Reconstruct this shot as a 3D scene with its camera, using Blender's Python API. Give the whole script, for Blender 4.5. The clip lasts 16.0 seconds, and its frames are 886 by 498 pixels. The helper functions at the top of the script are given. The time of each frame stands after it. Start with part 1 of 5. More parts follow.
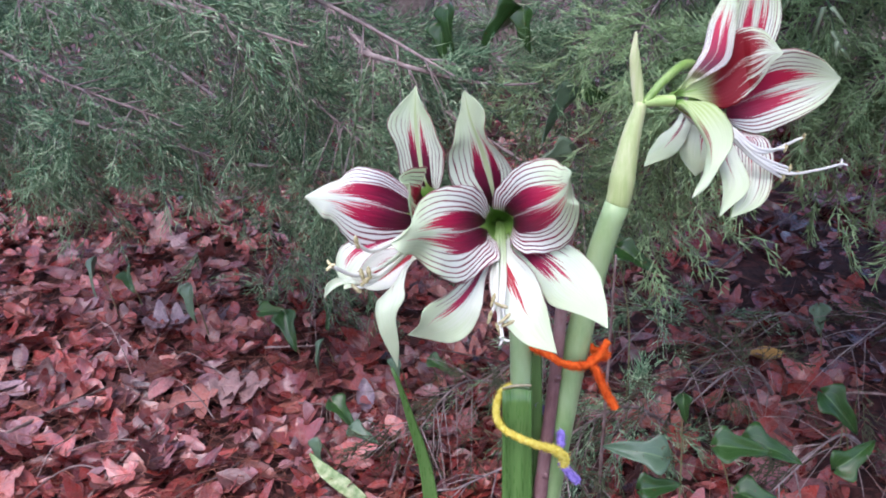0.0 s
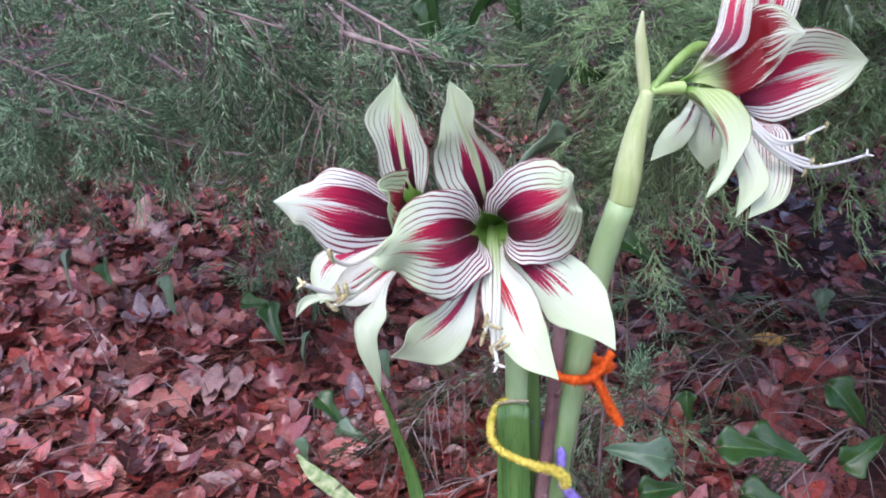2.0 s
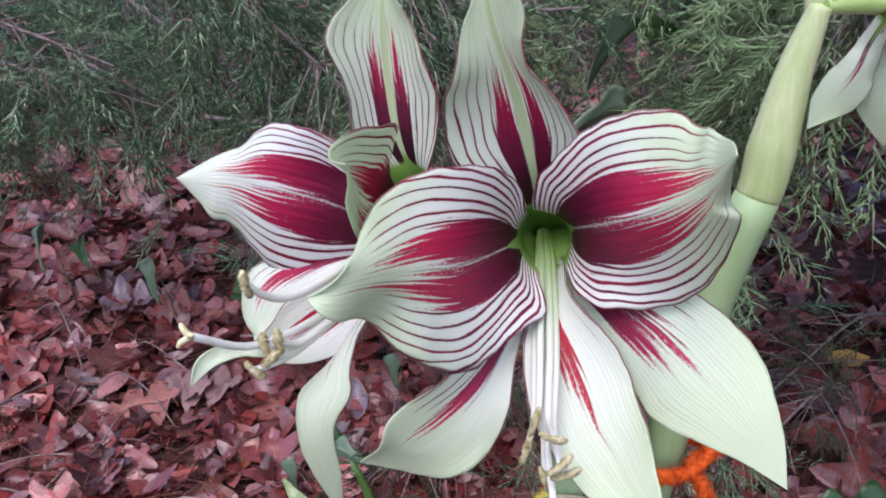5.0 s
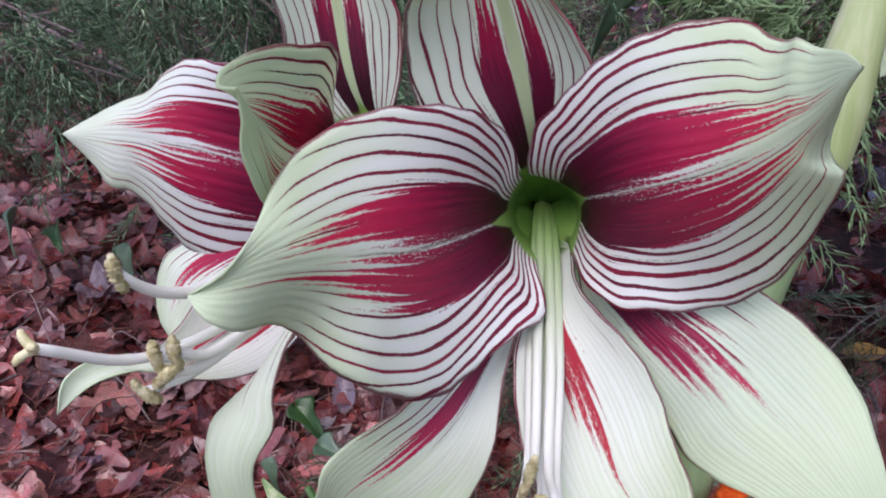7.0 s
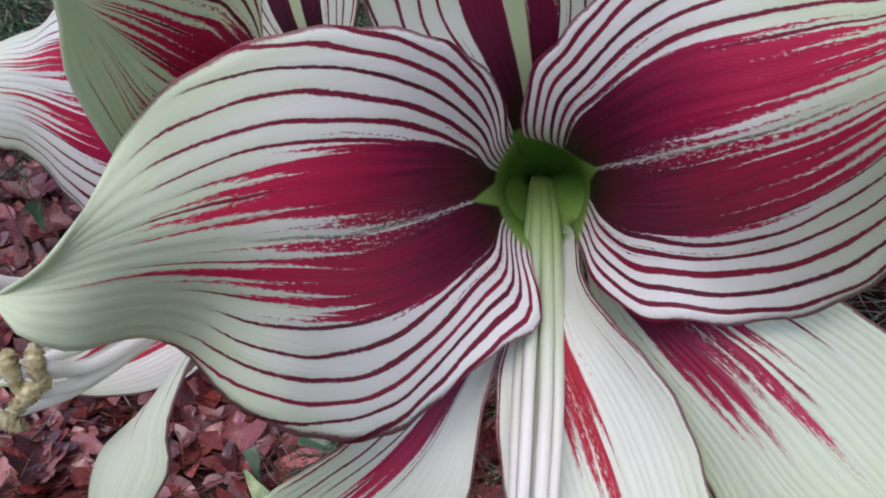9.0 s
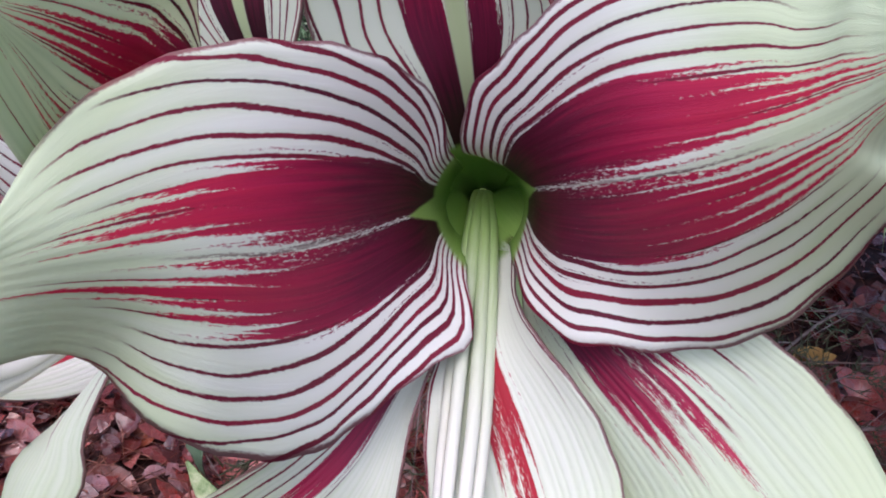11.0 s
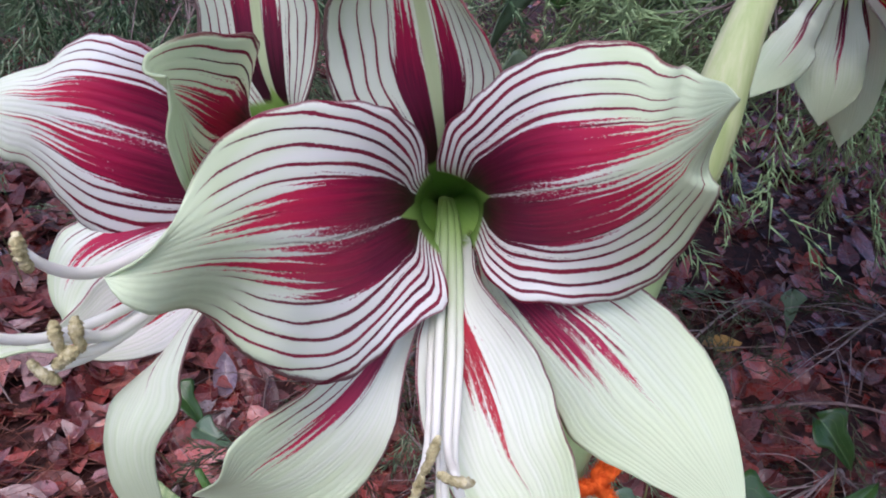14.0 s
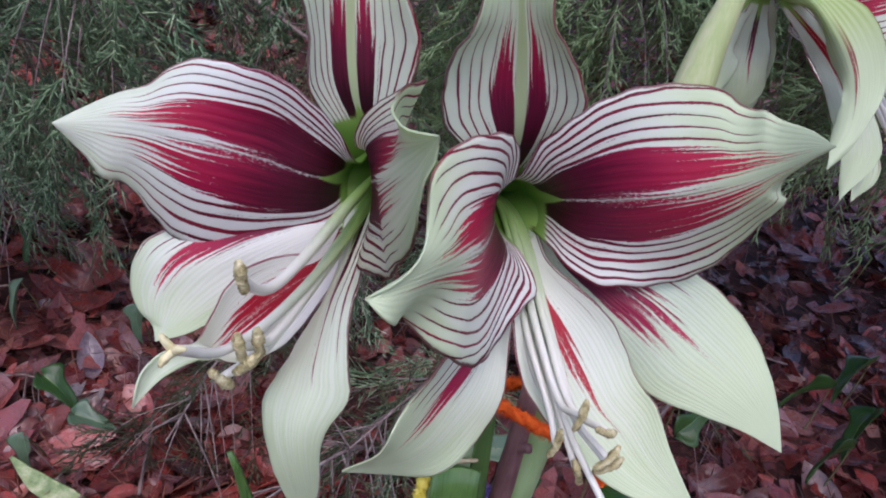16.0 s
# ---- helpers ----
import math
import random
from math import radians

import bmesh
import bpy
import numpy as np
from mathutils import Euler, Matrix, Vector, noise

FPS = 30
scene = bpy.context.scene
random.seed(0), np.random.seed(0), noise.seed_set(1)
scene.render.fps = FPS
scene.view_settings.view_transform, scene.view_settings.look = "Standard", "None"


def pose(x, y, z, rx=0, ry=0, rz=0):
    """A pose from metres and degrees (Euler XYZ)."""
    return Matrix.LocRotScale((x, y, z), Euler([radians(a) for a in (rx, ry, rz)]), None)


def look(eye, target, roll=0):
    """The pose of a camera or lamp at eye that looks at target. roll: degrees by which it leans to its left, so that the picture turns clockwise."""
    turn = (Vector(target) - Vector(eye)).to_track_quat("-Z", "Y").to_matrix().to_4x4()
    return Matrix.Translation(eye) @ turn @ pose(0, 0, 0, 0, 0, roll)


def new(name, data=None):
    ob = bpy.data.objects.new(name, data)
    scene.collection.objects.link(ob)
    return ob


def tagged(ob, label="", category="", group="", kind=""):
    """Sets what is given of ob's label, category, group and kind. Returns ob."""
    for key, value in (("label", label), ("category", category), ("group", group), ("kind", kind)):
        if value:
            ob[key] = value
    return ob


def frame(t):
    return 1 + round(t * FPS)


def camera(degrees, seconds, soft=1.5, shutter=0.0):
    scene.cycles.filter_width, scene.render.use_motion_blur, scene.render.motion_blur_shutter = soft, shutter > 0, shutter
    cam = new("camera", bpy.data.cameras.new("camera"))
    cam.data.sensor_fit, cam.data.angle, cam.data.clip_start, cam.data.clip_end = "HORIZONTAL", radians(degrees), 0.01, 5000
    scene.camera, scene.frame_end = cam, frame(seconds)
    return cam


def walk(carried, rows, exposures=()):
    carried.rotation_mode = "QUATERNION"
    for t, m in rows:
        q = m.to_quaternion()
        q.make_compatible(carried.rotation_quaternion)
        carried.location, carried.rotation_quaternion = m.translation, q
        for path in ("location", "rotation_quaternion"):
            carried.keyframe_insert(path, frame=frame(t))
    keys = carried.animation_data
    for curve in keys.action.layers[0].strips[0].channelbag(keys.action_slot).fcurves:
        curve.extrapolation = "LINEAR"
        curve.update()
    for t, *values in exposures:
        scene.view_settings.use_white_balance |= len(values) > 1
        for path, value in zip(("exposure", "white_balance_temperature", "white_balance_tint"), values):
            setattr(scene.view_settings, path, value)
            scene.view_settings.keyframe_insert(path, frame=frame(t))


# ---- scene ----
cam = camera(61.0, 16.0, soft=1.9)
PATH = [
    (0, (0.023, 0.008, 0.779), (-0.087, 1.891, 0.113), -0.5),
    (0.5, (0.027, 0.023, 0.776), (-0.047, 1.896, 0.078), -0.1),
    (1, (0.028, 0.04, 0.777), (-0.026, 1.9, 0.044), -0.3),
    (1.5, (0.025, 0.055, 0.781), (-0.048, 1.917, 0.054), -1.0),
    (2, (0.023, 0.072, 0.78), (-0.063, 1.934, 0.055), -1.1),
    (2.5, (0.016, 0.095, 0.767), (-0.078, 1.946, 0.014), -0.9),
    (3, (0.016, 0.136, 0.754), (-0.107, 1.985, 0.003), -1.7),
    (3.5, (0.013, 0.175, 0.725), (-0.111, 1.991, -0.103), -1.4),
    (4, (0.013, 0.228, 0.741), (-0.086, 2.071, -0.03), 0.7),
    (4.2, (0.014, 0.239, 0.737), (-0.135, 2.08, -0.029), -0.3),
    (6.5, (0.019, 0.336, 0.692), (-0.119, 2.164, -0.109), 0.3),
    (7, (0.021, 0.345, 0.686), (-0.123, 2.17, -0.12), 0.2),
    (7.5, (0.021, 0.358, 0.68), (-0.149, 2.176, -0.138), -0.0),
    (8, (0.023, 0.371, 0.675), (-0.161, 2.184, -0.15), -0.1),
    (8.5, (0.024, 0.388, 0.666), (-0.149, 2.197, -0.169), 0.3),
    (11, (0.029, 0.394, 0.67), (0.0, 2.202, -0.186), 4.9),
    (11.5, (0.026, 0.372, 0.678), (-0.035, 2.19, -0.153), 4.2),
    (12, (0.028, 0.352, 0.685), (-0.009, 2.176, -0.134), 4.4),
    (12.5, (0.028, 0.35, 0.686), (-0.028, 2.173, -0.133), 4.1),
    (13, (0.023, 0.35, 0.684), (-0.036, 2.171, -0.141), 3.5),
    (13.5, (0.021, 0.347, 0.687), (0.068, 2.169, -0.135), 5.3),
    (14, (0.015, 0.337, 0.691), (0.175, 2.152, -0.135), 6.3),
    (14.5, (-0.012, 0.327, 0.697), (0.315, 2.122, -0.123), 6.8),
    (15, (-0.049, 0.321, 0.698), (0.475, 2.053, -0.156), 9.5),
    (15.5, (-0.063, 0.318, 0.702), (0.555, 2.0, -0.186), 9.7),
    (16, (-0.077, 0.323, 0.709), (0.562, 2.004, -0.166), 10.4),
]
EXPOSURES = [(0.0, 0.81, 5800, 23), (2.0, 0.79, 5800, 23), (2.5, 0.77, 5800, 23), (3.0, 0.79, 5800, 23), (3.5, 0.52, 5870, 24), (4.2, 0.52, 5870, 24), (6.5, 0.30, 5900, 24.5), (7.5, 0.25, 5930, 25), (8.5, 0.03, 6000, 25), (11.0, 0.33, 6000, 25.5), (11.5, 0.62, 5900, 25), (12.0, 0.43, 5900, 25), (12.5, 0.30, 5880, 25), (14.5, 0.37, 5880, 26.5), (16.0, 0.10, 5880, 25)]
walk(cam, [(t, look(eye, target, roll)) for t, eye, target, roll in PATH], EXPOSURES)

# ---- light ----
world = bpy.data.worlds.new("world")
scene.world = world
world.use_nodes = True
wn = world.node_tree.nodes
sky = wn.new("ShaderNodeTexSky")
sky.sky_type, sky.sun_disc = "NISHITA", False
sky.sun_elevation, sky.sun_rotation = radians(58), radians(200)
sky.air_density, sky.dust_density = 1.0, 3.0
world.node_tree.links.new(sky.outputs[0], wn["Background"].inputs[0])
wn["Background"].inputs[1].default_value = 0.2
sun = new("sun", bpy.data.lights.new("sun", "SUN"))
sun.data.energy, sun.data.angle, sun.data.color = 1.2, radians(60), (1.0, 0.97, 0.93)
sun.matrix_world = look((0.0, -0.12, 3), (0.25, 0.65, 0.0))


# ---- materials ----
class Nodes:
    """A short way to write node materials."""

    def __init__(self, name):
        self.m = bpy.data.materials.new(name)
        self.m.use_nodes = True
        self.t = self.m.node_tree
        self.b = self.t.nodes["Principled BSDF"]

    def link(self, a, socket):
        if isinstance(a, (int, float)):
            socket.default_value = a
        elif isinstance(a, tuple):
            socket.default_value = (*a, 1.0) if len(a) == 3 and len(socket.default_value) == 4 else a
        else:
            self.t.links.new(a, socket)

    def math(self, op, a, b=0.0, c=0.0, clamp=False):
        n = self.t.nodes.new("ShaderNodeMath")
        n.operation, n.use_clamp = op, clamp
        for v, s in zip((a, b, c), n.inputs):
            self.link(v, s)
        return n.outputs[0]

    def smooth(self, x, lo, hi, a=0.0, b=1.0):
        n = self.t.nodes.new("ShaderNodeMapRange")
        n.interpolation_type = "SMOOTHSTEP"
        for v, s in zip((x, lo, hi, a, b), n.inputs):
            self.link(v, s)
        return n.outputs[0]

    def mix(self, f, a, b, kind="MIX"):
        n = self.t.nodes.new("ShaderNodeMix")
        n.data_type, n.blend_type = "RGBA", kind
        self.link(f, n.inputs[0])
        self.link(a, n.inputs[6])
        self.link(b, n.inputs[7])
        return n.outputs[2]

    def xyz(self, x, y, z):
        n = self.t.nodes.new("ShaderNodeCombineXYZ")
        for v, s in zip((x, y, z), n.inputs):
            self.link(v, s)
        return n.outputs[0]

    def split(self, v):
        n = self.t.nodes.new("ShaderNodeSeparateXYZ")
        self.t.links.new(v, n.inputs[0])
        return n.outputs

    def coords(self, which="Object"):
        return self.t.nodes.new("ShaderNodeTexCoord").outputs[which]

    def noise(self, vec, scale, detail=3.0, rough=0.55, out=0):
        n = self.t.nodes.new("ShaderNodeTexNoise")
        n.inputs["Scale"].default_value, n.inputs["Detail"].default_value, n.inputs["Roughness"].default_value = scale, detail, rough
        self.t.links.new(vec, n.inputs["Vector"])
        return n.outputs[out]

    def ramp(self, f, stops):
        n = self.t.nodes.new("ShaderNodeValToRGB")
        e = n.color_ramp.elements
        while len(e) < len(stops):
            e.new(0.5)
        for el, (p, c) in zip(e, stops):
            el.position, el.color = p, (*c, 1.0)
        self.link(f, n.inputs[0])
        return n.outputs[0]

    def island(self):
        return self.t.nodes.new("ShaderNodeNewGeometry").outputs["Random Per Island"]

    def random(self):
        return self.t.nodes.new("ShaderNodeObjectInfo").outputs["Random"]

    def bump(self, height, strength, distance=0.001):
        n = self.t.nodes.new("ShaderNodeBump")
        n.inputs["Strength"].default_value, n.inputs["Distance"].default_value = strength, distance
        self.t.links.new(height, n.inputs["Height"])
        self.t.links.new(n.outputs[0], self.b.inputs["Normal"])

    def set(self, colour, rough=0.5, spec=0.5, thin=0.0):
        self.link(colour, self.b.inputs["Base Color"])
        self.link(rough, self.b.inputs["Roughness"])
        self.b.inputs["Specular IOR Level"].default_value = spec
        if thin:
            tr = self.t.nodes.new("ShaderNodeBsdfTranslucent")
            self.link(colour, tr.inputs[0])
            mx = self.t.nodes.new("ShaderNodeMixShader")
            mx.inputs[0].default_value = thin
            self.t.links.new(self.b.outputs[0], mx.inputs[1])
            self.t.links.new(tr.outputs[0], mx.inputs[2])
            out = self.t.nodes["Material Output"]
            self.t.links.new(mx.outputs[0], out.inputs["Surface"])
        return self.m


def petal_material(name, stripes=9.0, flame=0.66, inner=0.04, outer=0.42, line_end=0.78, line_from=0.0, side=0.0, rib=0.5, margin=0.85, lines_on=0.0, finger=0.20, green=1.0, ribw=0.0, hot=0.0, base=0.0, solid=0.1, spread=0.25, grooves=1.0, lw=1.0, tint=(0.80, 0.83, 0.76), dull=0.0, thin=0.28, furrow=0.24, blood=(0.20, 0.003, 0.007)):
    """White petal with converging crimson lines and a flame of red beside the rib. u runs from the throat to the tip, v across.
    side moves the flame towards one margin; lines_on keeps the lines to one half."""
    n = Nodes(name)
    u, v, _ = n.split(n.t.nodes.new("ShaderNodeUVMap").outputs[0])
    s = n.math("MULTIPLY_ADD", v, 2.0, -1.0)
    a = n.math("ABSOLUTE", s)
    rnd = n.math("MULTIPLY", n.random(), 40.0)
    streak = n.noise(n.xyz(n.math("MULTIPLY", u, 3.2), n.math("MULTIPLY", v, 62.0), rnd), 1.0, 5.0, 0.7)
    speck = n.noise(n.xyz(n.math("MULTIPLY", u, 110.0), n.math("MULTIPLY", v, 170.0), rnd), 1.0, 4.0, 0.75)
    wob = n.noise(n.xyz(n.math("MULTIPLY", u, 3.0), n.math("MULTIPLY", v, 7.0), rnd), 1.0, 2.0)
    # thin lines
    ph = n.math("ADD", n.math("MULTIPLY", n.math("MULTIPLY", s, stripes), n.math("MULTIPLY_ADD", u, -spread, 1.0 + spread * 0.5)), n.math("MULTIPLY", wob, 1.0))
    cell = n.math("FLOOR", ph)
    own = n.math("FRACT", n.math("MULTIPLY", n.math("SINE", n.math("MULTIPLY", cell, 12.9898)), 43758.5))
    tri = n.math("MULTIPLY", n.math("ABSOLUTE", n.math("SUBTRACT", n.math("FRACT", ph), 0.5)), 2.0)
    end = n.math("ADD", n.math("MULTIPLY_ADD", own, 0.16, line_end - 0.12), n.math("MULTIPLY_ADD", streak, 0.10, -0.05))
    left = n.math("SUBTRACT", end, u)
    thick = n.math("ADD", n.math("MULTIPLY", n.smooth(left, 0.0, 0.6), 0.25), n.math("MULTIPLY_ADD", speck, 0.40, -0.10))
    line = n.math("MULTIPLY", n.smooth(n.math("SUBTRACT", n.math("MULTIPLY", thick, lw), tri), -0.06, 0.05), n.smooth(left, 0.0, 0.06))
    line = n.math("MULTIPLY", line, n.smooth(a, line_from - 0.03, line_from + 0.03))
    if lines_on:
        line = n.math("MULTIPLY", line, n.smooth(n.math("MULTIPLY", s, lines_on), -0.05, 0.05))
    # flame: lines that swell until they run together, and end one by one
    b = n.math("ABSOLUTE", n.math("SUBTRACT", s, side))
    mid, half = ((inner + outer) / 2, (outer - inner) / 2) if inner else (0.0, outer)
    d = n.math("DIVIDE", n.math("ABSOLUTE", n.math("SUBTRACT", b, mid)), half)
    ph2 = n.math("MULTIPLY_ADD", ph, 1.5, 0.25)
    own2 = n.math("FRACT", n.math("MULTIPLY", n.math("SINE", n.math("MULTIPLY_ADD", n.math("FLOOR", ph2), 7.233, 1.7)), 9321.7))
    fine = n.math("MULTIPLY", n.math("ABSOLUTE", n.math("SUBTRACT", n.math("FRACT", ph2), 0.5)), 2.0)
    reach = n.math("MULTIPLY", n.math("SUBTRACT", 1.0, n.math("MULTIPLY", n.math("POWER", d, 2.2), 0.30)), flame)
    hair = n.noise(n.xyz(n.math("MULTIPLY", u, 7.0), n.math("MULTIPLY", v, 190.0), rnd), 1.0, 4.0, 0.7)
    reach = n.math("ADD", reach, n.math("MULTIPLY_ADD", own2, 0.18, -0.09))
    reach = n.math("ADD", reach, n.math("MULTIPLY_ADD", streak, 0.20, -0.10))
    reach = n.math("ADD", reach, n.math("MULTIPLY_ADD", hair, 0.30, -0.15))
    swell = n.smooth(n.math("SUBTRACT", reach, u), -0.24, 0.26, -0.10, 1.25 + solid)
    swell = n.math("MULTIPLY", swell, n.smooth(n.math("ADD", n.math("MULTIPLY", hair, 0.5), n.math("MULTIPLY_ADD", streak, 0.5, n.math("SUBTRACT", 0.52, d))), -0.18, 0.14))
    swell = n.math("ADD", swell, n.math("MULTIPLY_ADD", speck, 1.9, -0.96))
    fire = n.math("MULTIPLY", n.smooth(n.math("SUBTRACT", swell, fine), -0.12, 0.12), n.smooth(n.math("SUBTRACT", reach, u), -0.22, -0.12))
    red = n.math("MAXIMUM", line, fire)
    # pale broken rib line
    fleck = n.noise(n.xyz(n.math("MULTIPLY", u, 80.0), n.math("MULTIPLY", v, 150.0), rnd), 1.0, 2.0, 0.6)
    ribm = n.math("MULTIPLY", n.smooth(a, 0.012, 0.028, 1.0, 0.0), n.smooth(u, 0.1, rib, 1.0, 0.45))
    red = n.math("MULTIPLY", red, n.math("SUBTRACT", 1.0, n.math("MULTIPLY", ribm, n.smooth(fleck, 0.48, 0.60))))
    band = n.math("MULTIPLY", n.smooth(a, 0.04, 0.10, 1.0, 0.0), n.smooth(u, 0.25, 0.6))
    red = n.math("MULTIPLY", red, n.math("SUBTRACT", 1.0, n.math("MULTIPLY", band, n.smooth(fleck, 0.56, 0.64))))
    if ribw:
        keel = n.smooth(n.math("ADD", a, n.math("MULTIPLY_ADD", streak, 0.03, -0.015)), ribw * 0.75, ribw, 1.0, 0.0)
        red = n.math("MULTIPLY", red, n.math("SUBTRACT", 1.0, keel))
    edge = n.math("MULTIPLY", n.smooth(n.math("ADD", a, n.math("ADD", n.math("MULTIPLY_ADD", wob, 0.05, -0.025), n.math("MULTIPLY_ADD", speck, 0.04, -0.02))), 0.970, 0.988), n.smooth(u, margin - 0.12, margin, 0.85, 0.0))
    red = n.math("MAXIMUM", red, edge)
    # ground colours
    vein = n.math("MULTIPLY", n.math("ADD", n.math("SINE", n.math("MULTIPLY", n.math("ADD", s, n.math("MULTIPLY", wob, 0.06)), 34.0)), 1.0), 0.5)
    groove = n.math("MULTIPLY", n.math("ABSOLUTE", n.math("SUBTRACT", n.math("FRACT", n.math("MULTIPLY", ph, grooves)), 0.5)), 2.0)
    groove = n.math("MULTIPLY", n.smooth(groove, 0.02, 0.75, 1.0, 0.0), n.math("MULTIPLY", n.smooth(u, 0.12, 0.5), n.smooth(speck, 0.25, 0.6, 0.45, 1.0)))
    tipg = n.math("MULTIPLY", n.smooth(u, 0.42, 1.0), n.math("MULTIPLY_ADD", wob, 1.3, 0.10))
    tipg = n.math("ADD", tipg, n.math("MULTIPLY", n.math("MULTIPLY", n.smooth(n.math("ADD", a, n.math("MULTIPLY_ADD", wob, 0.5, -0.25)), 0.45, 1.0), n.smooth(u, 0.35, 0.75)), 0.28))
    greenish = n.math("MULTIPLY", n.math("ADD", n.math("MULTIPLY", n.math("MULTIPLY", vein, n.smooth(u, 0.15, 0.6)), 0.12), tipg, clamp=True), green)
    white = n.mix(greenish, tint, (0.62, 0.73, 0.48))
    # grooves: green veining plus the ridges' soft shading, painted in
    white = n.mix(n.math("MULTIPLY", groove, furrow), white, (0.46, 0.58, 0.34))
    if ribw:
        white = n.mix(n.math("MULTIPLY", keel, 0.8), white, (0.46, 0.58, 0.27))
    deep = n.ramp(n.math("ADD", u, n.math("MULTIPLY_ADD", streak, 0.4, -0.2)), [(0.14, (0.036, 0.003, 0.010)), (0.34, (0.14, 0.006, 0.034)), (0.52, (0.40, 0.011, 0.064)), (0.76, (0.58, 0.022, 0.066))])
    if hot:
        deep = n.mix(hot, deep, blood)
    darkline = n.mix(n.math("SUBTRACT", 1.0, fire), deep, n.mix(own, (0.095, 0.006, 0.022), (0.24, 0.012, 0.038)))
    if dull:
        darkline = n.mix(dull, darkline, (0.30, 0.16, 0.08))
    col = n.mix(red, white, darkline)
    # green throat with a finger along the rib
    tip = n.math("SUBTRACT", n.math("SUBTRACT", finger, n.math("MULTIPLY", n.math("POWER", n.math("MINIMUM", n.math("MULTIPLY", a, 4.5), 1.0), 0.8), finger * 0.68)), u)
    if base:
        pale = n.smooth(n.math("SUBTRACT", n.math("MULTIPLY_ADD", streak, 0.30, base - 0.15), u), -0.14, 0.10)
        col = n.mix(pale, col, n.mix(vein, (0.38, 0.52, 0.17), (0.50, 0.62, 0.30)))
    throat = n.smooth(n.math("ADD", tip, n.math("MULTIPLY_ADD", speck, 0.05, -0.025)), -0.01, 0.02)
    col = n.mix(throat, col, n.mix(n.smooth(n.math("ADD", u, n.math("MULTIPLY_ADD", streak, 0.08, -0.04)), -0.06, 0.10), (0.15, 0.31, 0.045), (0.29, 0.48, 0.11)))
    n.bump(n.math("SUBTRACT", streak, n.math("MULTIPLY", groove, 0.8)), 0.28, 0.0006)
    return n.set(col, 0.45, 0.4, thin=thin)


def plain(name, c1, c2, rough=0.5, scale=60.0, spec=0.5, stretch=(1, 1, 1), bump=0.2, thin=0.0, c3=None, random=0.0, dist=0.001, which="Object"):
    """Two or three colours mixed by noise at two scales, with fine relief. random: how far single objects differ."""
    n = Nodes(name)
    vec = n.coords(which)
    if stretch != (1, 1, 1):
        mp = n.t.nodes.new("ShaderNodeMapping")
        mp.inputs["Scale"].default_value = stretch
        n.t.links.new(vec, mp.inputs[0])
        vec = mp.outputs[0]
    big, fine = n.noise(vec, scale, 4.0), n.noise(vec, scale * 7, 3.0, 0.7)
    f = n.math("ADD", n.math("MULTIPLY", big, 0.7), n.math("MULTIPLY", fine, 0.3))
    col = n.ramp(f, [(0.36, c1), (0.62, c2)] if c3 is None else [(0.34, c1), (0.5, c2), (0.66, c3)])
    if random:
        col = n.mix(1.0, col, n.ramp(n.random(), [(0.0, (1 - random,) * 3), (1.0, (1.0, 1.0, 1.0))]), "MULTIPLY")
    n.bump(f, bump, dist)
    return n.set(col, n.math("MULTIPLY_ADD", fine, 0.3, rough - 0.15), spec, thin)


def litter_material(name, by, colour=None):
    """Wet fallen leaves: every leaf has its own brown, red or grey and its own stains."""
    n = Nodes(name)
    r = n.island() if by == "island" else n.random()
    u, v, _ = n.split(n.t.nodes.new("ShaderNodeUVMap").outputs[0])
    pos = n.coords("Object")
    stain = n.noise(pos, 55.0, 4.0, 0.65)
    base = n.ramp(r, [(0.0, (0.035, 0.010, 0.011)), (0.14, (0.18, 0.024, 0.022)), (0.28, (0.38, 0.072, 0.055)), (0.38, (0.05, 0.012, 0.013)),
                      (0.52, (0.47, 0.140, 0.120)), (0.62, (0.24, 0.030, 0.021)), (0.72, (0.27, 0.125, 0.130)), (0.81, (0.17, 0.024, 0.023)), (0.91, (0.44, 0.165, 0.125)), (1.0, (0.05, 0.015, 0.017))])
    if colour:
        base = n.mix(stain, colour, tuple(c * 0.7 for c in colour))
    base = n.mix(n.smooth(stain, 0.45, 0.72), base, n.mix(0.65, base, (0.05, 0.02, 0.018)))
    base = n.mix(n.smooth(n.noise(pos, 420.0, 2.0), 0.62, 0.7), base, (0.05, 0.022, 0.02))
    ribs = n.math("ABSOLUTE", n.math("SUBTRACT", v, 0.5))
    side = n.math("FRACT", n.math("MULTIPLY", n.math("SUBTRACT", u, n.math("MULTIPLY", ribs, 0.5)), 7.0))
    vein = n.math("MAXIMUM", n.smooth(ribs, 0.01, 0.03, 1.0, 0.0), n.math("MULTIPLY", n.smooth(side, 0.0, 0.12, 1.0, 0.0), 0.5))
    base = n.mix(n.math("MULTIPLY", vein, 0.35), base, (0.36, 0.2, 0.15))
    n.bump(n.math("ADD", n.math("MULTIPLY", vein, 0.7), stain), 0.5, 0.002)
    return n.set(base, n.math("MULTIPLY_ADD", stain, 0.4, 0.08), 0.75)


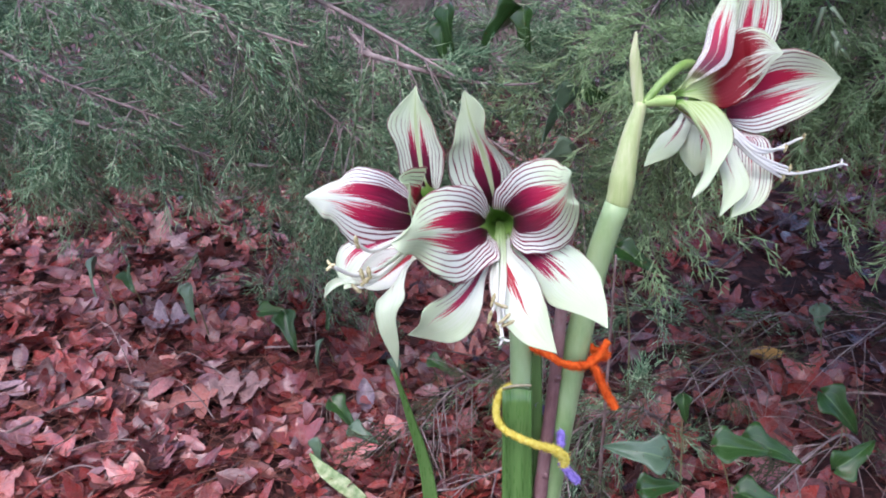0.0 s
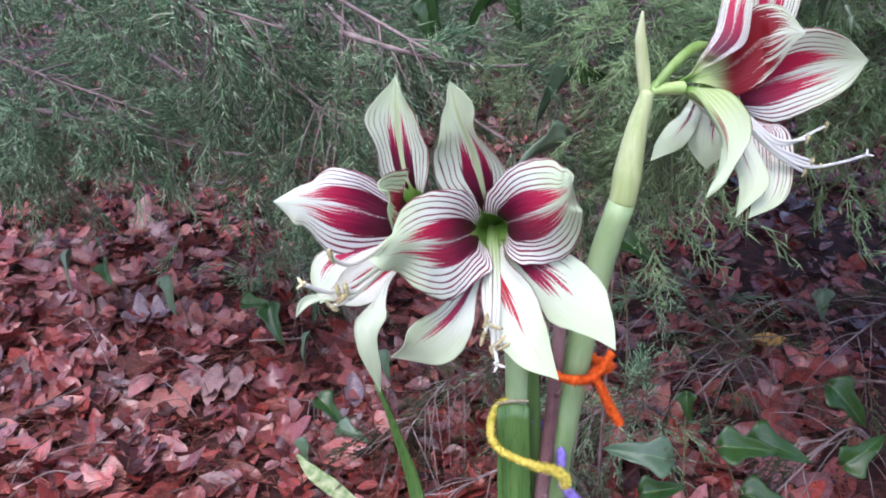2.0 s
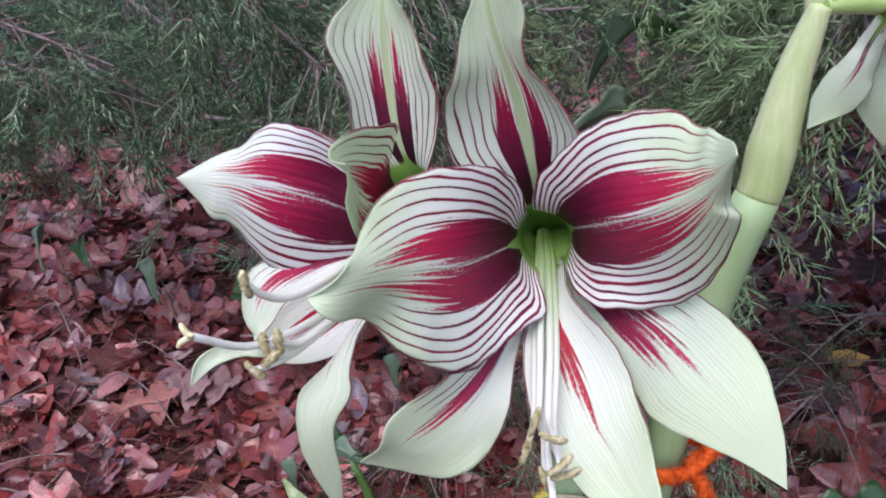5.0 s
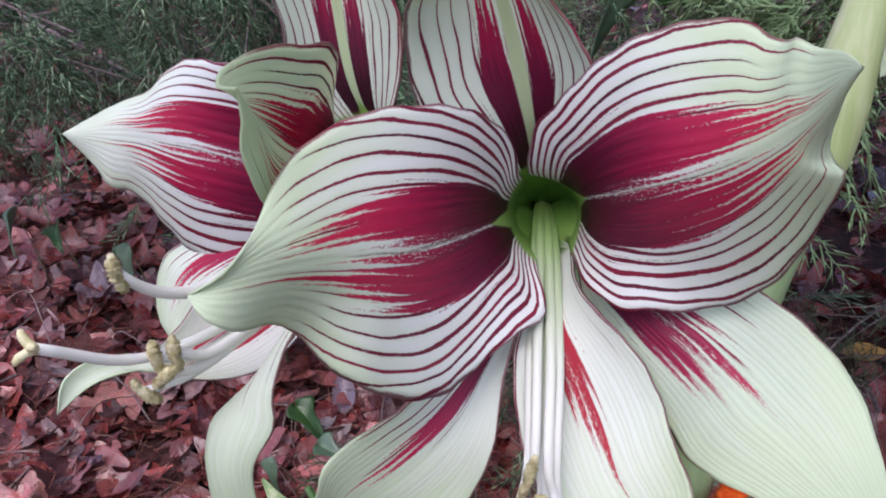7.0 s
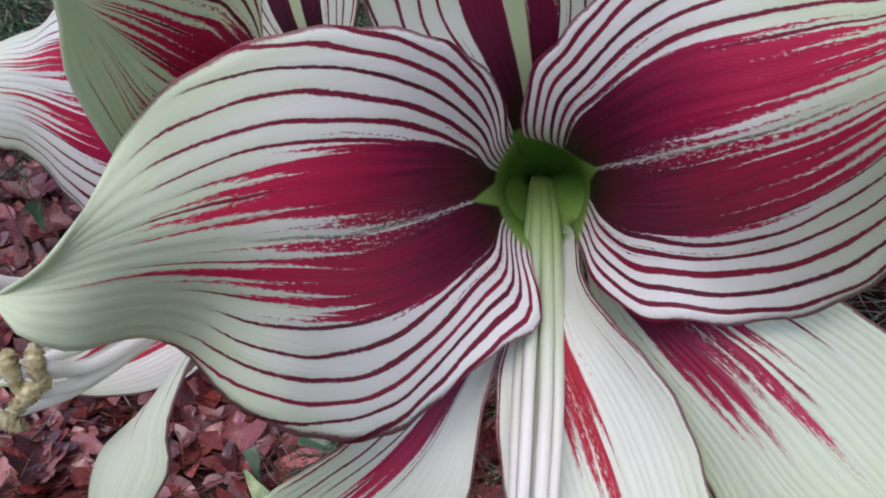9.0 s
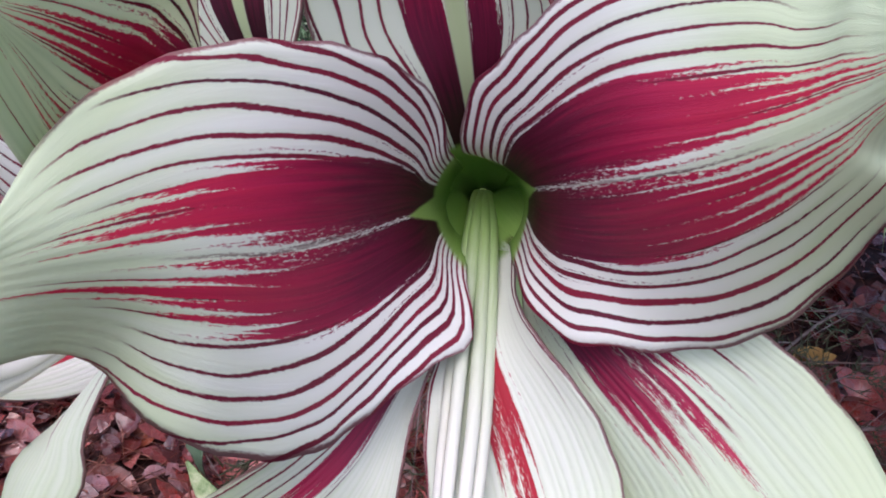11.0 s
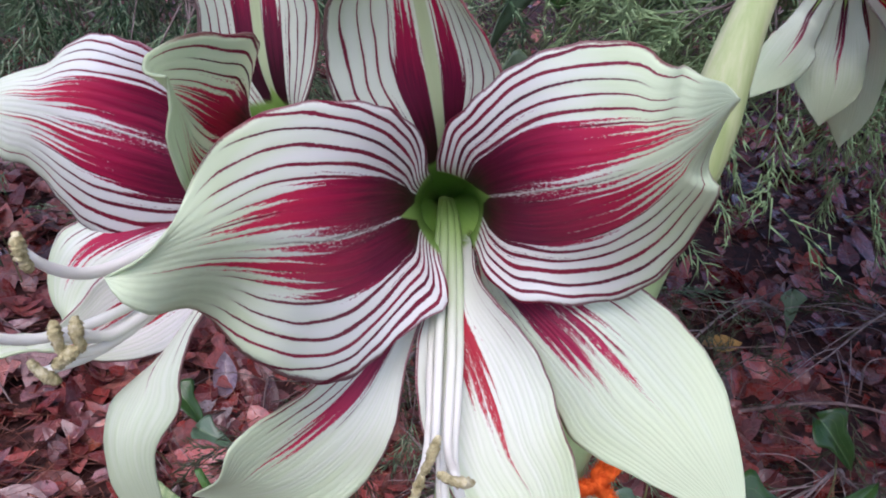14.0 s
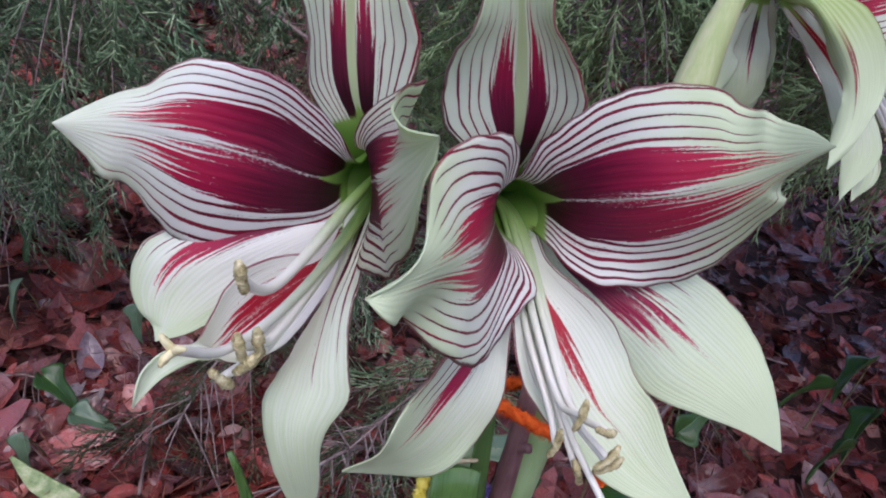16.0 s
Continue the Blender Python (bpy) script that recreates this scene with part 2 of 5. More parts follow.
def leaf_material(name, dark, light, rough=0.35, spec=0.5, pale=(0.25, 0.38, 0.16), pale_amount=0.35):
    """Living leaf with a rib and curved side veins."""
    n = Nodes(name)
    u, v, _ = n.split(n.t.nodes.new("ShaderNodeUVMap").outputs[0])
    a = n.math("ABSOLUTE", n.math("MULTIPLY_ADD", v, 2.0, -1.0))
    mott = n.noise(n.coords("Object"), 70.0, 4.0, 0.6)
    col = n.mix(n.math("ADD", n.math("MULTIPLY", mott, 0.8), n.math("MULTIPLY_ADD", n.random(), 0.6, -0.3), clamp=True), dark, light)
    arcs = n.math("FRACT", n.math("MULTIPLY", a, 2.6))
    vein = n.math("MAXIMUM", n.smooth(a, 0.02, 0.06, 1.0, 0.0), n.math("MULTIPLY", n.smooth(arcs, 0.0, 0.10, 1.0, 0.0), 0.5))
    col = n.mix(n.math("MULTIPLY", vein, pale_amount), col, pale)
    col = n.mix(n.smooth(n.noise(n.coords("Object"), 160.0, 2.0), 0.66, 0.72), col, (0.08, 0.06, 0.02))
    n.bump(n.math("SUBTRACT", mott, vein), 0.3, 0.001)
    return n.set(col, rough, spec, thin=0.12)


M_WING = petal_material("petal_wing", stripes=9.0, flame=0.72, solid=0.3, inner=0.01, outer=0.42, line_end=0.84, green=1.5, spread=0.75, lw=1.05)
M_WING_PALE = petal_material("petal_wing_pale", stripes=9.0, flame=0.68, solid=0.4, inner=0.01, outer=0.50, line_end=0.84, green=0.7, spread=0.3, lw=1.05, furrow=0.18, tint=(0.83, 0.85, 0.81))
M_WING_WIDE = petal_material("petal_wing_wide", stripes=9.5, flame=0.74, inner=0.01, outer=0.47, line_end=0.84, green=2.1, lw=1.05)
# pale green tints raised further, to make up for light the fold lacks
M_FOLDED = petal_material("petal_folded", stripes=9.5, flame=0.60, inner=0.01, outer=0.50, line_end=0.74, green=1.2, thin=0.52, furrow=0.2, tint=(0.88, 0.91, 0.76))
M_FOLDED_BACK = petal_material("petal_folded_outside", stripes=9.5, flame=0.70, inner=0.01, outer=0.60, line_end=0.88, green=1.6, tint=(0.90, 0.94, 0.68), thin=0.55, furrow=0.25)
M_ASIDE = petal_material("petal_aside", stripes=9.0, flame=0.66, inner=0.01, outer=0.54, line_end=0.92, finger=0.10, base=0.16, solid=1.6)
M_TOP = petal_material("petal_top", stripes=7.0, flame=0.52, solid=0.8, inner=0.06, outer=0.40, line_end=0.74, rib=0.9, finger=0.10, green=1.6, ribw=0.10, lw=0.6, tint=(0.72, 0.79, 0.64))
# tint lowered below the petal's own green to hold its shade
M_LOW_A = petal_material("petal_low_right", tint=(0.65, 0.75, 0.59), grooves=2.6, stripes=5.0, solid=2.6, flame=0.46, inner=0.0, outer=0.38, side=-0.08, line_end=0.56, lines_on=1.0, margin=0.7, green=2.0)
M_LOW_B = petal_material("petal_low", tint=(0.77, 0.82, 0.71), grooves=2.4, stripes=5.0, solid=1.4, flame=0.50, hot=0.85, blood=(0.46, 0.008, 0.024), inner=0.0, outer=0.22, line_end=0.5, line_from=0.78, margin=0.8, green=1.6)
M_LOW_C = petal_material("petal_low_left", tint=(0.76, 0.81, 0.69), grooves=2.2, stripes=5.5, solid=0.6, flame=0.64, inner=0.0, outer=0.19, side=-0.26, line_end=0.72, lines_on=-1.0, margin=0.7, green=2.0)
# greener, darker tint: the petals' green with their shade mixed in
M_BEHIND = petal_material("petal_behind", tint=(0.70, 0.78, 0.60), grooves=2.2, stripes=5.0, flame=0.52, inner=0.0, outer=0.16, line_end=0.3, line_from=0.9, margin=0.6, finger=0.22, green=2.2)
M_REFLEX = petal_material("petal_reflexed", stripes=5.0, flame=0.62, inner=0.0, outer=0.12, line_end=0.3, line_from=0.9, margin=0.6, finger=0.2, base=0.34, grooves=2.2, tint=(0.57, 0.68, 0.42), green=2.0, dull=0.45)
M_ASIDE_LOW = petal_material("petal_aside_low", stripes=6.0, flame=0.52, inner=0.0, outer=0.30, line_end=0.85, finger=0.10)
M_DEEP = petal_material("petal_deep", stripes=8.0, hot=0.92, thin=0.08, solid=2.6, flame=0.66, inner=0.0, outer=1.0, line_end=0.95, finger=0.22, base=0.30)
# lit copies of the low petals: brighter light is put into the tint
M_LOW_LIT = petal_material("petal_low_lit", tint=(0.86, 0.88, 0.82), grooves=2.2, stripes=5.5, solid=0.6, flame=0.64, inner=0.0, outer=0.24, side=-0.26, line_end=0.72, lines_on=-1.0, margin=0.7, green=1.2)
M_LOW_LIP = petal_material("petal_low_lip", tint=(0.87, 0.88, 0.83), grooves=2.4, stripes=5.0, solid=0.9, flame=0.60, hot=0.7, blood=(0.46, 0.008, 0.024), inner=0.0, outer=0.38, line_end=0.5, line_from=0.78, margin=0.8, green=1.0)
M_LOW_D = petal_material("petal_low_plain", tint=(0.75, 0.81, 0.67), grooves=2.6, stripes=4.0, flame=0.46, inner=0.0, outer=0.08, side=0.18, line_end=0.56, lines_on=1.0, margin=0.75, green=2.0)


def filament_material():
    n = Nodes("filament")
    pos = n.coords("Generated")
    _, y, _ = n.split(pos)
    f = n.noise(pos, 9.0, 3.0)
    col = n.mix(n.smooth(n.math("ADD", y, n.math("MULTIPLY_ADD", f, 0.2, -0.1)), 0.22, 0.80), n.mix(f, (0.74, 0.77, 0.66), (0.86, 0.85, 0.78)), (0.26, 0.44, 0.10))
    n.bump(f, 0.1)
    return n.set(col, 0.4, 0.5, thin=0.2)


M_FILAMENT = filament_material()
M_FILAMENT_WHITE = plain("filament_white", (0.70, 0.74, 0.64), (0.82, 0.83, 0.79), 0.4, 30.0, bump=0.1, thin=0.1)
M_ANTHER = plain("anther", (0.17, 0.14, 0.05), (0.46, 0.41, 0.20), 0.85, 420.0, bump=1.0, c3=(0.70, 0.66, 0.42))
M_STIGMA = plain("stigma", (0.52, 0.47, 0.20), (0.72, 0.68, 0.42), 0.7, 300.0, bump=0.6)
M_TUBE = plain("flower_tube", (0.15, 0.28, 0.05), (0.28, 0.42, 0.12), 0.4, 60.0, stretch=(1, 1, 0.2))
M_TUBE_PALE = plain("flower_tube_pale", (0.26, 0.44, 0.10), (0.42, 0.58, 0.20), 0.4, 60.0, stretch=(0.2, 1, 1), c3=(0.58, 0.70, 0.36))
M_SCAPE = plain("scape_green", (0.20, 0.33, 0.115), (0.29, 0.42, 0.19), 0.42, 26.0, stretch=(1, 1, 0.25), bump=0.12, c3=(0.34, 0.47, 0.25))
M_SHEATH = plain("sheath_pale", (0.33, 0.44, 0.15), (0.46, 0.54, 0.25), 0.45, 70.0, stretch=(1, 1, 0.06), bump=0.3, c3=(0.62, 0.62, 0.40))
M_STRAP = plain("strap_leaf_green", (0.045, 0.12, 0.022), (0.12, 0.24, 0.06), 0.30, 60.0, stretch=(1, 1, 0.05), bump=0.2)
M_STRAP_DARK = plain("strap_leaf_dark", (0.045, 0.10, 0.02), (0.08, 0.16, 0.04), 0.38, 30.0, stretch=(1, 1, 0.1), bump=0.2)
M_STRAP_PALE = plain("strap_leaf_pale", (0.10, 0.18, 0.05), (0.24, 0.32, 0.13), 0.45, 90.0, stretch=(1, 1, 1), bump=0.2, c3=(0.46, 0.48, 0.28))
M_CUT = plain("cut_edge", (0.30, 0.24, 0.12), (0.5, 0.45, 0.28), 0.7, 200.0)
M_STAKE = plain("stake_bark", (0.10, 0.045, 0.045), (0.20, 0.105, 0.10), 0.5, 45.0, stretch=(1, 1, 0.25), bump=0.6, c3=(0.28, 0.19, 0.18))
M_ORANGE = plain("chenille_orange", (0.65, 0.085, 0.008), (0.90, 0.17, 0.02), 0.85, 250.0, bump=0.8, spec=0.2)
M_YELLOW = plain("chenille_yellow", (0.66, 0.54, 0.05), (0.86, 0.76, 0.18), 0.85, 250.0, bump=0.8, spec=0.2)
M_PURPLE = plain("chenille_purple", (0.26, 0.18, 0.58), (0.42, 0.33, 0.78), 0.85, 250.0, bump=0.8, spec=0.2)
M_LITTER = litter_material("fallen_leaves", "object")
M_LITTER_MANY = litter_material("fallen_leaves_many", "island")
def floor_material():
    """Rotting leaves and soil, matted together."""
    n = Nodes("forest_floor")
    pos = n.coords("Object")
    vo = n.t.nodes.new("ShaderNodeTexVoronoi")
    vo.inputs["Scale"].default_value = 26.0
    n.t.links.new(n.mix(0.06, pos, n.noise(pos, 14.0, 2.0, 0.5, 1)), vo.inputs["Vector"])
    r = n.split(vo.outputs["Color"])[0]
    f = n.noise(pos, 90.0, 4.0, 0.65)
    leaf = n.ramp(r, [(0.0, (0.025, 0.010, 0.009)), (0.3, (0.10, 0.028, 0.022)), (0.55, (0.04, 0.014, 0.012)), (0.8, (0.14, 0.052, 0.04)), (1.0, (0.05, 0.018, 0.015))])
    col = n.mix(n.smooth(f, 0.45, 0.7), leaf, (0.02, 0.009, 0.008))
    n.bump(n.math("SUBTRACT", f, vo.outputs["Distance"]), 0.9, 0.008)
    return n.set(col, 0.75, 0.4)


M_SOIL = floor_material()
M_BARK = plain("juniper_bark", (0.12, 0.09, 0.08), (0.23, 0.175, 0.16), 0.8, 60.0, bump=0.6, c3=(0.36, 0.31, 0.29))
M_TWIG = plain("dry_twig", (0.10, 0.055, 0.045), (0.24, 0.16, 0.14), 0.75, 50.0, bump=0.5, c3=(0.36, 0.28, 0.26), random=0.5)
M_BRIAR = leaf_material("greenbrier_leaf", (0.019, 0.058, 0.013), (0.052, 0.125, 0.028), 0.28)
# greyer, lighter green holds the whitish sheen of glossy leaves
M_BRIAR_SHEEN = leaf_material("greenbrier_leaf_sheen", (0.085, 0.15, 0.085), (0.165, 0.24, 0.15), 0.3)
M_VINE = plain("vine_stem", (0.10, 0.12, 0.04), (0.22, 0.20, 0.09), 0.5, 60.0)


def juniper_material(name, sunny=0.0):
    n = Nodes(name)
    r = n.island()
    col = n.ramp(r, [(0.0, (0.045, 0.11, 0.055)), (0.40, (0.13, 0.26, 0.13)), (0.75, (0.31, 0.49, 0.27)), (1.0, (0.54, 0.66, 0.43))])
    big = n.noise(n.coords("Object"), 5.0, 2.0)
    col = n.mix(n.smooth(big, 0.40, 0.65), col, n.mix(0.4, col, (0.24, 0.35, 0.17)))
    # sunny: share of a sunlit yellow-green painted over the foliage
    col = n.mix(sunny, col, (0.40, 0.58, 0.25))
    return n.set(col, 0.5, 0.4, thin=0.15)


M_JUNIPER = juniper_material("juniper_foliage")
# lighter copy of the same foliage, with sunlight put into its colour
M_JUNIPER_SUNNY = juniper_material("juniper_foliage_sunlit", 0.6)
M_DRY = plain("dry_juniper", (0.03, 0.036, 0.016), (0.065, 0.075, 0.034), 0.8, 20.0, c3=(0.10, 0.10, 0.05))


# ---- mesh helpers ----
def mesh_object(name, verts, faces, material, parent=None, label="", smooth=True, uv=None):
    me = bpy.data.meshes.new(name)
    me.from_pydata([tuple(map(float, p)) for p in verts], [], [tuple(int(i) for i in f) for f in faces])
    if smooth:
        me.polygons.foreach_set("use_smooth", [True] * len(me.polygons))
    if uv is not None:
        lay = me.uv_layers.new(name="UVMap")
        idx = np.empty(len(me.loops), int)
        me.loops.foreach_get("vertex_index", idx)
        lay.data.foreach_set("uv", np.asarray(uv, float)[idx].ravel())
    me.materials.append(material)
    me.update()
    ob = new(name, me)
    if parent is not None:
        ob.parent = parent
        if parent.type == "EMPTY":
            ob.matrix_parent_inverse = parent.matrix_basis.inverted()
    if label:
        tagged(ob, label)
    return ob


def thing(name, label, category, group="", at=(0, 0, 0)):
    ob = new(name)
    ob.empty_display_size = 0.01
    ob.location = at
    tagged(ob, label, category, group)
    return ob


def spline(points, n):
    """n places along a smooth curve through the points, evenly spaced in length."""
    p = np.asarray(points, float)
    if len(p) == 2:
        return p[0] + np.linspace(0, 1, n)[:, None] * (p[1] - p[0])
    q = np.vstack([2 * p[0] - p[1], p, 2 * p[-1] - p[-2]])
    out = []
    for i in range(1, len(q) - 2):
        k = [0.0]
        for j in range(3):
            k.append(k[-1] + max(1e-6, np.linalg.norm(q[i + j] - q[i + j - 1]) ** 0.5))
        t = np.linspace(k[1], k[2], 24, endpoint=(i == len(q) - 3))[:, None]
        a = [((k[j + 1] - t) * q[i + j - 1] + (t - k[j]) * q[i + j]) / (k[j + 1] - k[j]) for j in range(3)]
        b = [((k[j + 2] - t) * a[j] + (t - k[j]) * a[j + 1]) / (k[j + 2] - k[j]) for j in range(2)]
        out.append(((k[2] - t) * b[0] + (t - k[1]) * b[1]) / (k[2] - k[1]))
    c = np.vstack(out)
    s = np.concatenate([[0], np.cumsum(np.linalg.norm(np.diff(c, axis=0), axis=1))])
    w = np.linspace(0, s[-1], n)
    return np.stack([np.interp(w, s, c[:, j]) for j in range(3)], 1)


def frames_along(c):
    """Tangent and two side directions along a curve, without twist."""
    t = np.gradient(c, axis=0)
    t /= np.linalg.norm(t, axis=1)[:, None] + 1e-12
    a = np.zeros_like(t)
    ref = np.array([1.0, 0.0, 0.0]) if abs(t[0][0]) < 0.9 else np.array([0.0, 1.0, 0.0])
    for i in range(len(t)):
        ref = ref - t[i] * (ref @ t[i])
        ref /= np.linalg.norm(ref)
        a[i] = ref
    return t, a, np.cross(t, a)


def tube_arrays(points, radii, n=24, sides=12, ripple=0.0, seed=0, flat=1.0):
    c = spline(points, n)
    r = np.interp(np.linspace(0, 1, n), np.linspace(0, 1, len(radii)), radii)
    t, a, b = frames_along(c)
    rng = np.random.default_rng(seed)
    ang = np.arange(sides) * 2 * math.pi / sides
    rr = r[:, None] * (1 + ripple * rng.normal(size=(n, sides)))
    v = c[:, None] + rr[..., None] * (np.cos(ang)[None, :, None] * a[:, None] + flat * np.sin(ang)[None, :, None] * b[:, None])
    v = np.vstack([v.reshape(-1, 3), c[:1] - t[:1] * r[0] * 0.25, c[-1:] + t[-1:] * r[-1] * 0.25])
    f = [(i * sides + j, i * sides + (j + 1) % sides, (i + 1) * sides + (j + 1) % sides, (i + 1) * sides + j) for i in range(n - 1) for j in range(sides)]
    m = n * sides
    f += [(m, (j + 1) % sides, j) for j in range(sides)] + [(m + 1, (n - 1) * sides + j, (n - 1) * sides + (j + 1) % sides) for j in range(sides)]
    return v, f


def tube(name, points, radii, material, parent=None, label="", **kw):
    v, f = tube_arrays(points, radii, **kw)
    return mesh_object(name, v, f, material, parent, label)


# ---- flowers ----
def petal(parent, material, centre, axis, tip, left, right, rib=None, bulge=-0.003, ring=0.010, back=0.030, label="", curl=0.0011, nu=56, nv=33, seed=0, gap=0.36, outside=None):
    """One petal: a skin between two margins and a rib, which leave the flower's tube together and meet at the tip.
    centre and axis: the throat and the way the flower looks."""
    centre, axis, tip = np.array(centre), np.array(axis) / np.linalg.norm(axis), np.array(tip)
    e1 = np.cross(axis, [0, 0, 1.0])
    e1 /= np.linalg.norm(e1)
    e2 = np.cross(e1, axis)
    mid = (np.mean([*left, *right], axis=0) + tip) / 2 - centre
    th = math.atan2(mid @ e2, mid @ e1)

    def turn(p):
        d = np.array(p) - centre
        x = math.atan2(d @ e2, d @ e1) - th
        return (x + math.pi) % (2 * math.pi) - math.pi

    sl = 1.0 if np.mean([turn(p) for p in left]) > np.mean([turn(p) for p in right]) else -1.0

    def around(depth, radius, off):
        return centre - axis * depth + radius * (math.cos(th + off) * e1 + math.sin(th + off) * e2)

    def start(off):
        return [around(back, ring * 0.22, off), around(back * 0.35, ring * 0.85, off)]

    wide = math.pi * gap
    el = spline([*start(sl * wide), *left, tip], nu)
    er = spline([*start(-sl * wide), *right, tip], nu)
    u = np.linspace(0, 1, nu)
    if rib is None:
        m = (el + er) / 2
        side = er - el
        run = np.gradient(m, axis=0)
        nrm = np.cross(side, run)
        nrm /= np.linalg.norm(nrm, axis=1)[:, None] + 1e-9
        nrm *= np.sign(nrm @ axis)[:, None]
        em = m + nrm * (bulge * np.sin(math.pi * u) ** 0.8)[:, None]
        em[: nu // 8] = em[: nu // 8] * np.linspace(0, 1, nu // 8)[:, None] + spline([*start(0.0), em[nu // 8]], nu // 8) * np.linspace(1, 0, nu // 8)[:, None]
    else:
        em = spline([*start(0.0), *rib, tip], nu)
    v = np.linspace(-1, 1, nv)
    half, sag = (er - el) / 2, (el + er) / 2 - em
    p = em[:, None] + half[:, None] * v[None, :, None] + sag[:, None] * (v ** 2)[None, :, None]
    rng = np.random.default_rng(seed + 7)
    nn = np.cross(half, np.gradient(em, axis=0))
    nn /= np.linalg.norm(nn, axis=1)[:, None] + 1e-9
    k = rng.uniform(14, 22, 2), rng.uniform(0, 6, 2)
    for s, (kk, ph) in zip((-1, 1), zip(*k)):
        wave = curl * np.sin(u * kk + ph) * np.sin(math.pi * u) ** 0.5
        p += nn[:, None] * wave[:, None, None] * (np.clip(v * s, 0, 1) ** 3)[None, :, None]
        fine = 0.22 * curl * np.sin(u * kk * 3.1 + 2 * ph) * np.sin(u * 31.0 + ph) * np.sin(math.pi * u) ** 0.5
        p += nn[:, None] * fine[:, None, None] * (np.clip(v * s, 0, 1) ** 6)[None, :, None]
        p -= half[:, None] * (s * 0.018 * np.sin(u * kk * 2.3 + ph) * np.sin(u * 47.0 + ph) * np.sin(math.pi * u) ** 0.5)[:, None, None] * (np.clip(v * s, 0, 1) ** 8)[None, :, None]
    ph = rng.uniform(0, 6, 3)
    wide = np.linalg.norm(half, axis=1)
    p += nn[:, None] * (0.045 * wide[:, None] * np.sin(math.pi * u)[:, None] * np.sin(u[:, None] * 9 + ph[0] + 1.5 * np.sin(v * 2 + ph[1])[None, :]) * np.cos(v * 2.6 + ph[2])[None, :])[..., None]
    p += nn[:, None] * (0.00008 * np.cos(v * 17.0) * (1 - np.abs(v)))[None, :, None] * np.sin(math.pi * u)[:, None, None]
    past = np.argmax((em - centre) @ axis > -0.004)
    ut = u[past]
    uu, vv = np.meshgrid((u - ut) / (1 - ut), (v + 1) / 2, indexing="ij")
    f = [(i * nv + j, i * nv + j + 1, (i + 1) * nv + j + 1, (i + 1) * nv + j) for i in range(nu - 1) for j in range(nv - 1)]
    ob = mesh_object("petal", p.reshape(-1, 3), f, material, parent, label, uv=np.stack([uu.ravel(), vv.ravel()], 1))
    so = ob.modifiers.new("thickness", "SOLIDIFY")
    so.thickness, so.offset = 0.0006, 0.0
    if outside is not None:
        ob.data.materials.append(outside)
        so.material_offset = 1
    return ob


def stamen(parent, points, anther=None, r=0.00135, size=1.0, material=None, fat=1.0):
    f = tube("filament", points, (r * 0.7, r * 1.0, r * 1.15, r, r * 0.9, r * 0.7), material or M_FILAMENT, parent, n=28, sides=10)
    if anther is not None:
        c, d = np.array(points[-1], float), np.array(anther, float)
        d /= np.linalg.norm(d)
        h = 0.0050 * size
        pts = [c - d * h, c - d * h * 0.5 + np.array([0, -0.0008, 0]), c + np.array([0, -0.0012, 0]), c + d * h * 0.5 + np.array([0, -0.0008, 0]), c + d * h]
        tube("anther", pts, [q * fat for q in (0.0006, 0.0011, 0.0009, 0.0011, 0.0013, 0.0011, 0.0005)], M_ANTHER, parent, "pale yellow anther dusted with pollen", n=34, sides=14, ripple=0.16, seed=int(abs(c[0]) * 1e5))
    return f


def style(parent, points, r=0.0012, material=None, tip=None):
    f = tube("style", points, (r * 1.2, r, r * 0.9), material or M_FILAMENT, parent, "white style with a three-lobed stigma", n=28, sides=10)
    e, d = np.array(points[-1], float), np.array(points[-1], float) - np.array(points[-2], float)
    d /= np.linalg.norm(d)
    _, a, b = frames_along(np.array([e, e + d * 0.01]))
    for k in range(3):
        o = math.cos(k * 2.094) * a[0] + math.sin(k * 2.094) * b[0]
        tube("stigma", [e, e + d * 0.002 + o * 0.0016, e + d * 0.0030 + o * 0.0034, e + d * 0.0028 + o * 0.0044], (r * 0.9, r * 0.75, r * 0.7, r * 0.4), tip or material or M_FILAMENT, parent, n=8, sides=8, ripple=0.12)
    return f


amaryllis = thing("amaryllis_plant", "white and crimson striped amaryllis with two tied flower stems", "flower", at=(0.07, 0.61, -0.03))


def flower(label, points, radii, material=None):
    """The tube of a flower, which carries its petals and stamens."""
    return tube("flower", points, radii, material or M_TUBE, amaryllis, label, n=20, sides=14)


F1 = flower("open white flower with crimson flames and a green throat", [(0.0400, 0.6250, 0.5850), (0.0388, 0.6100, 0.5915), (0.0372, 0.5930, 0.5945)], (0.0042, 0.0046, 0.0030))
C1, X1 = (0.0347, 0.5530, 0.6090), (-0.02, -0.93, 0.36)
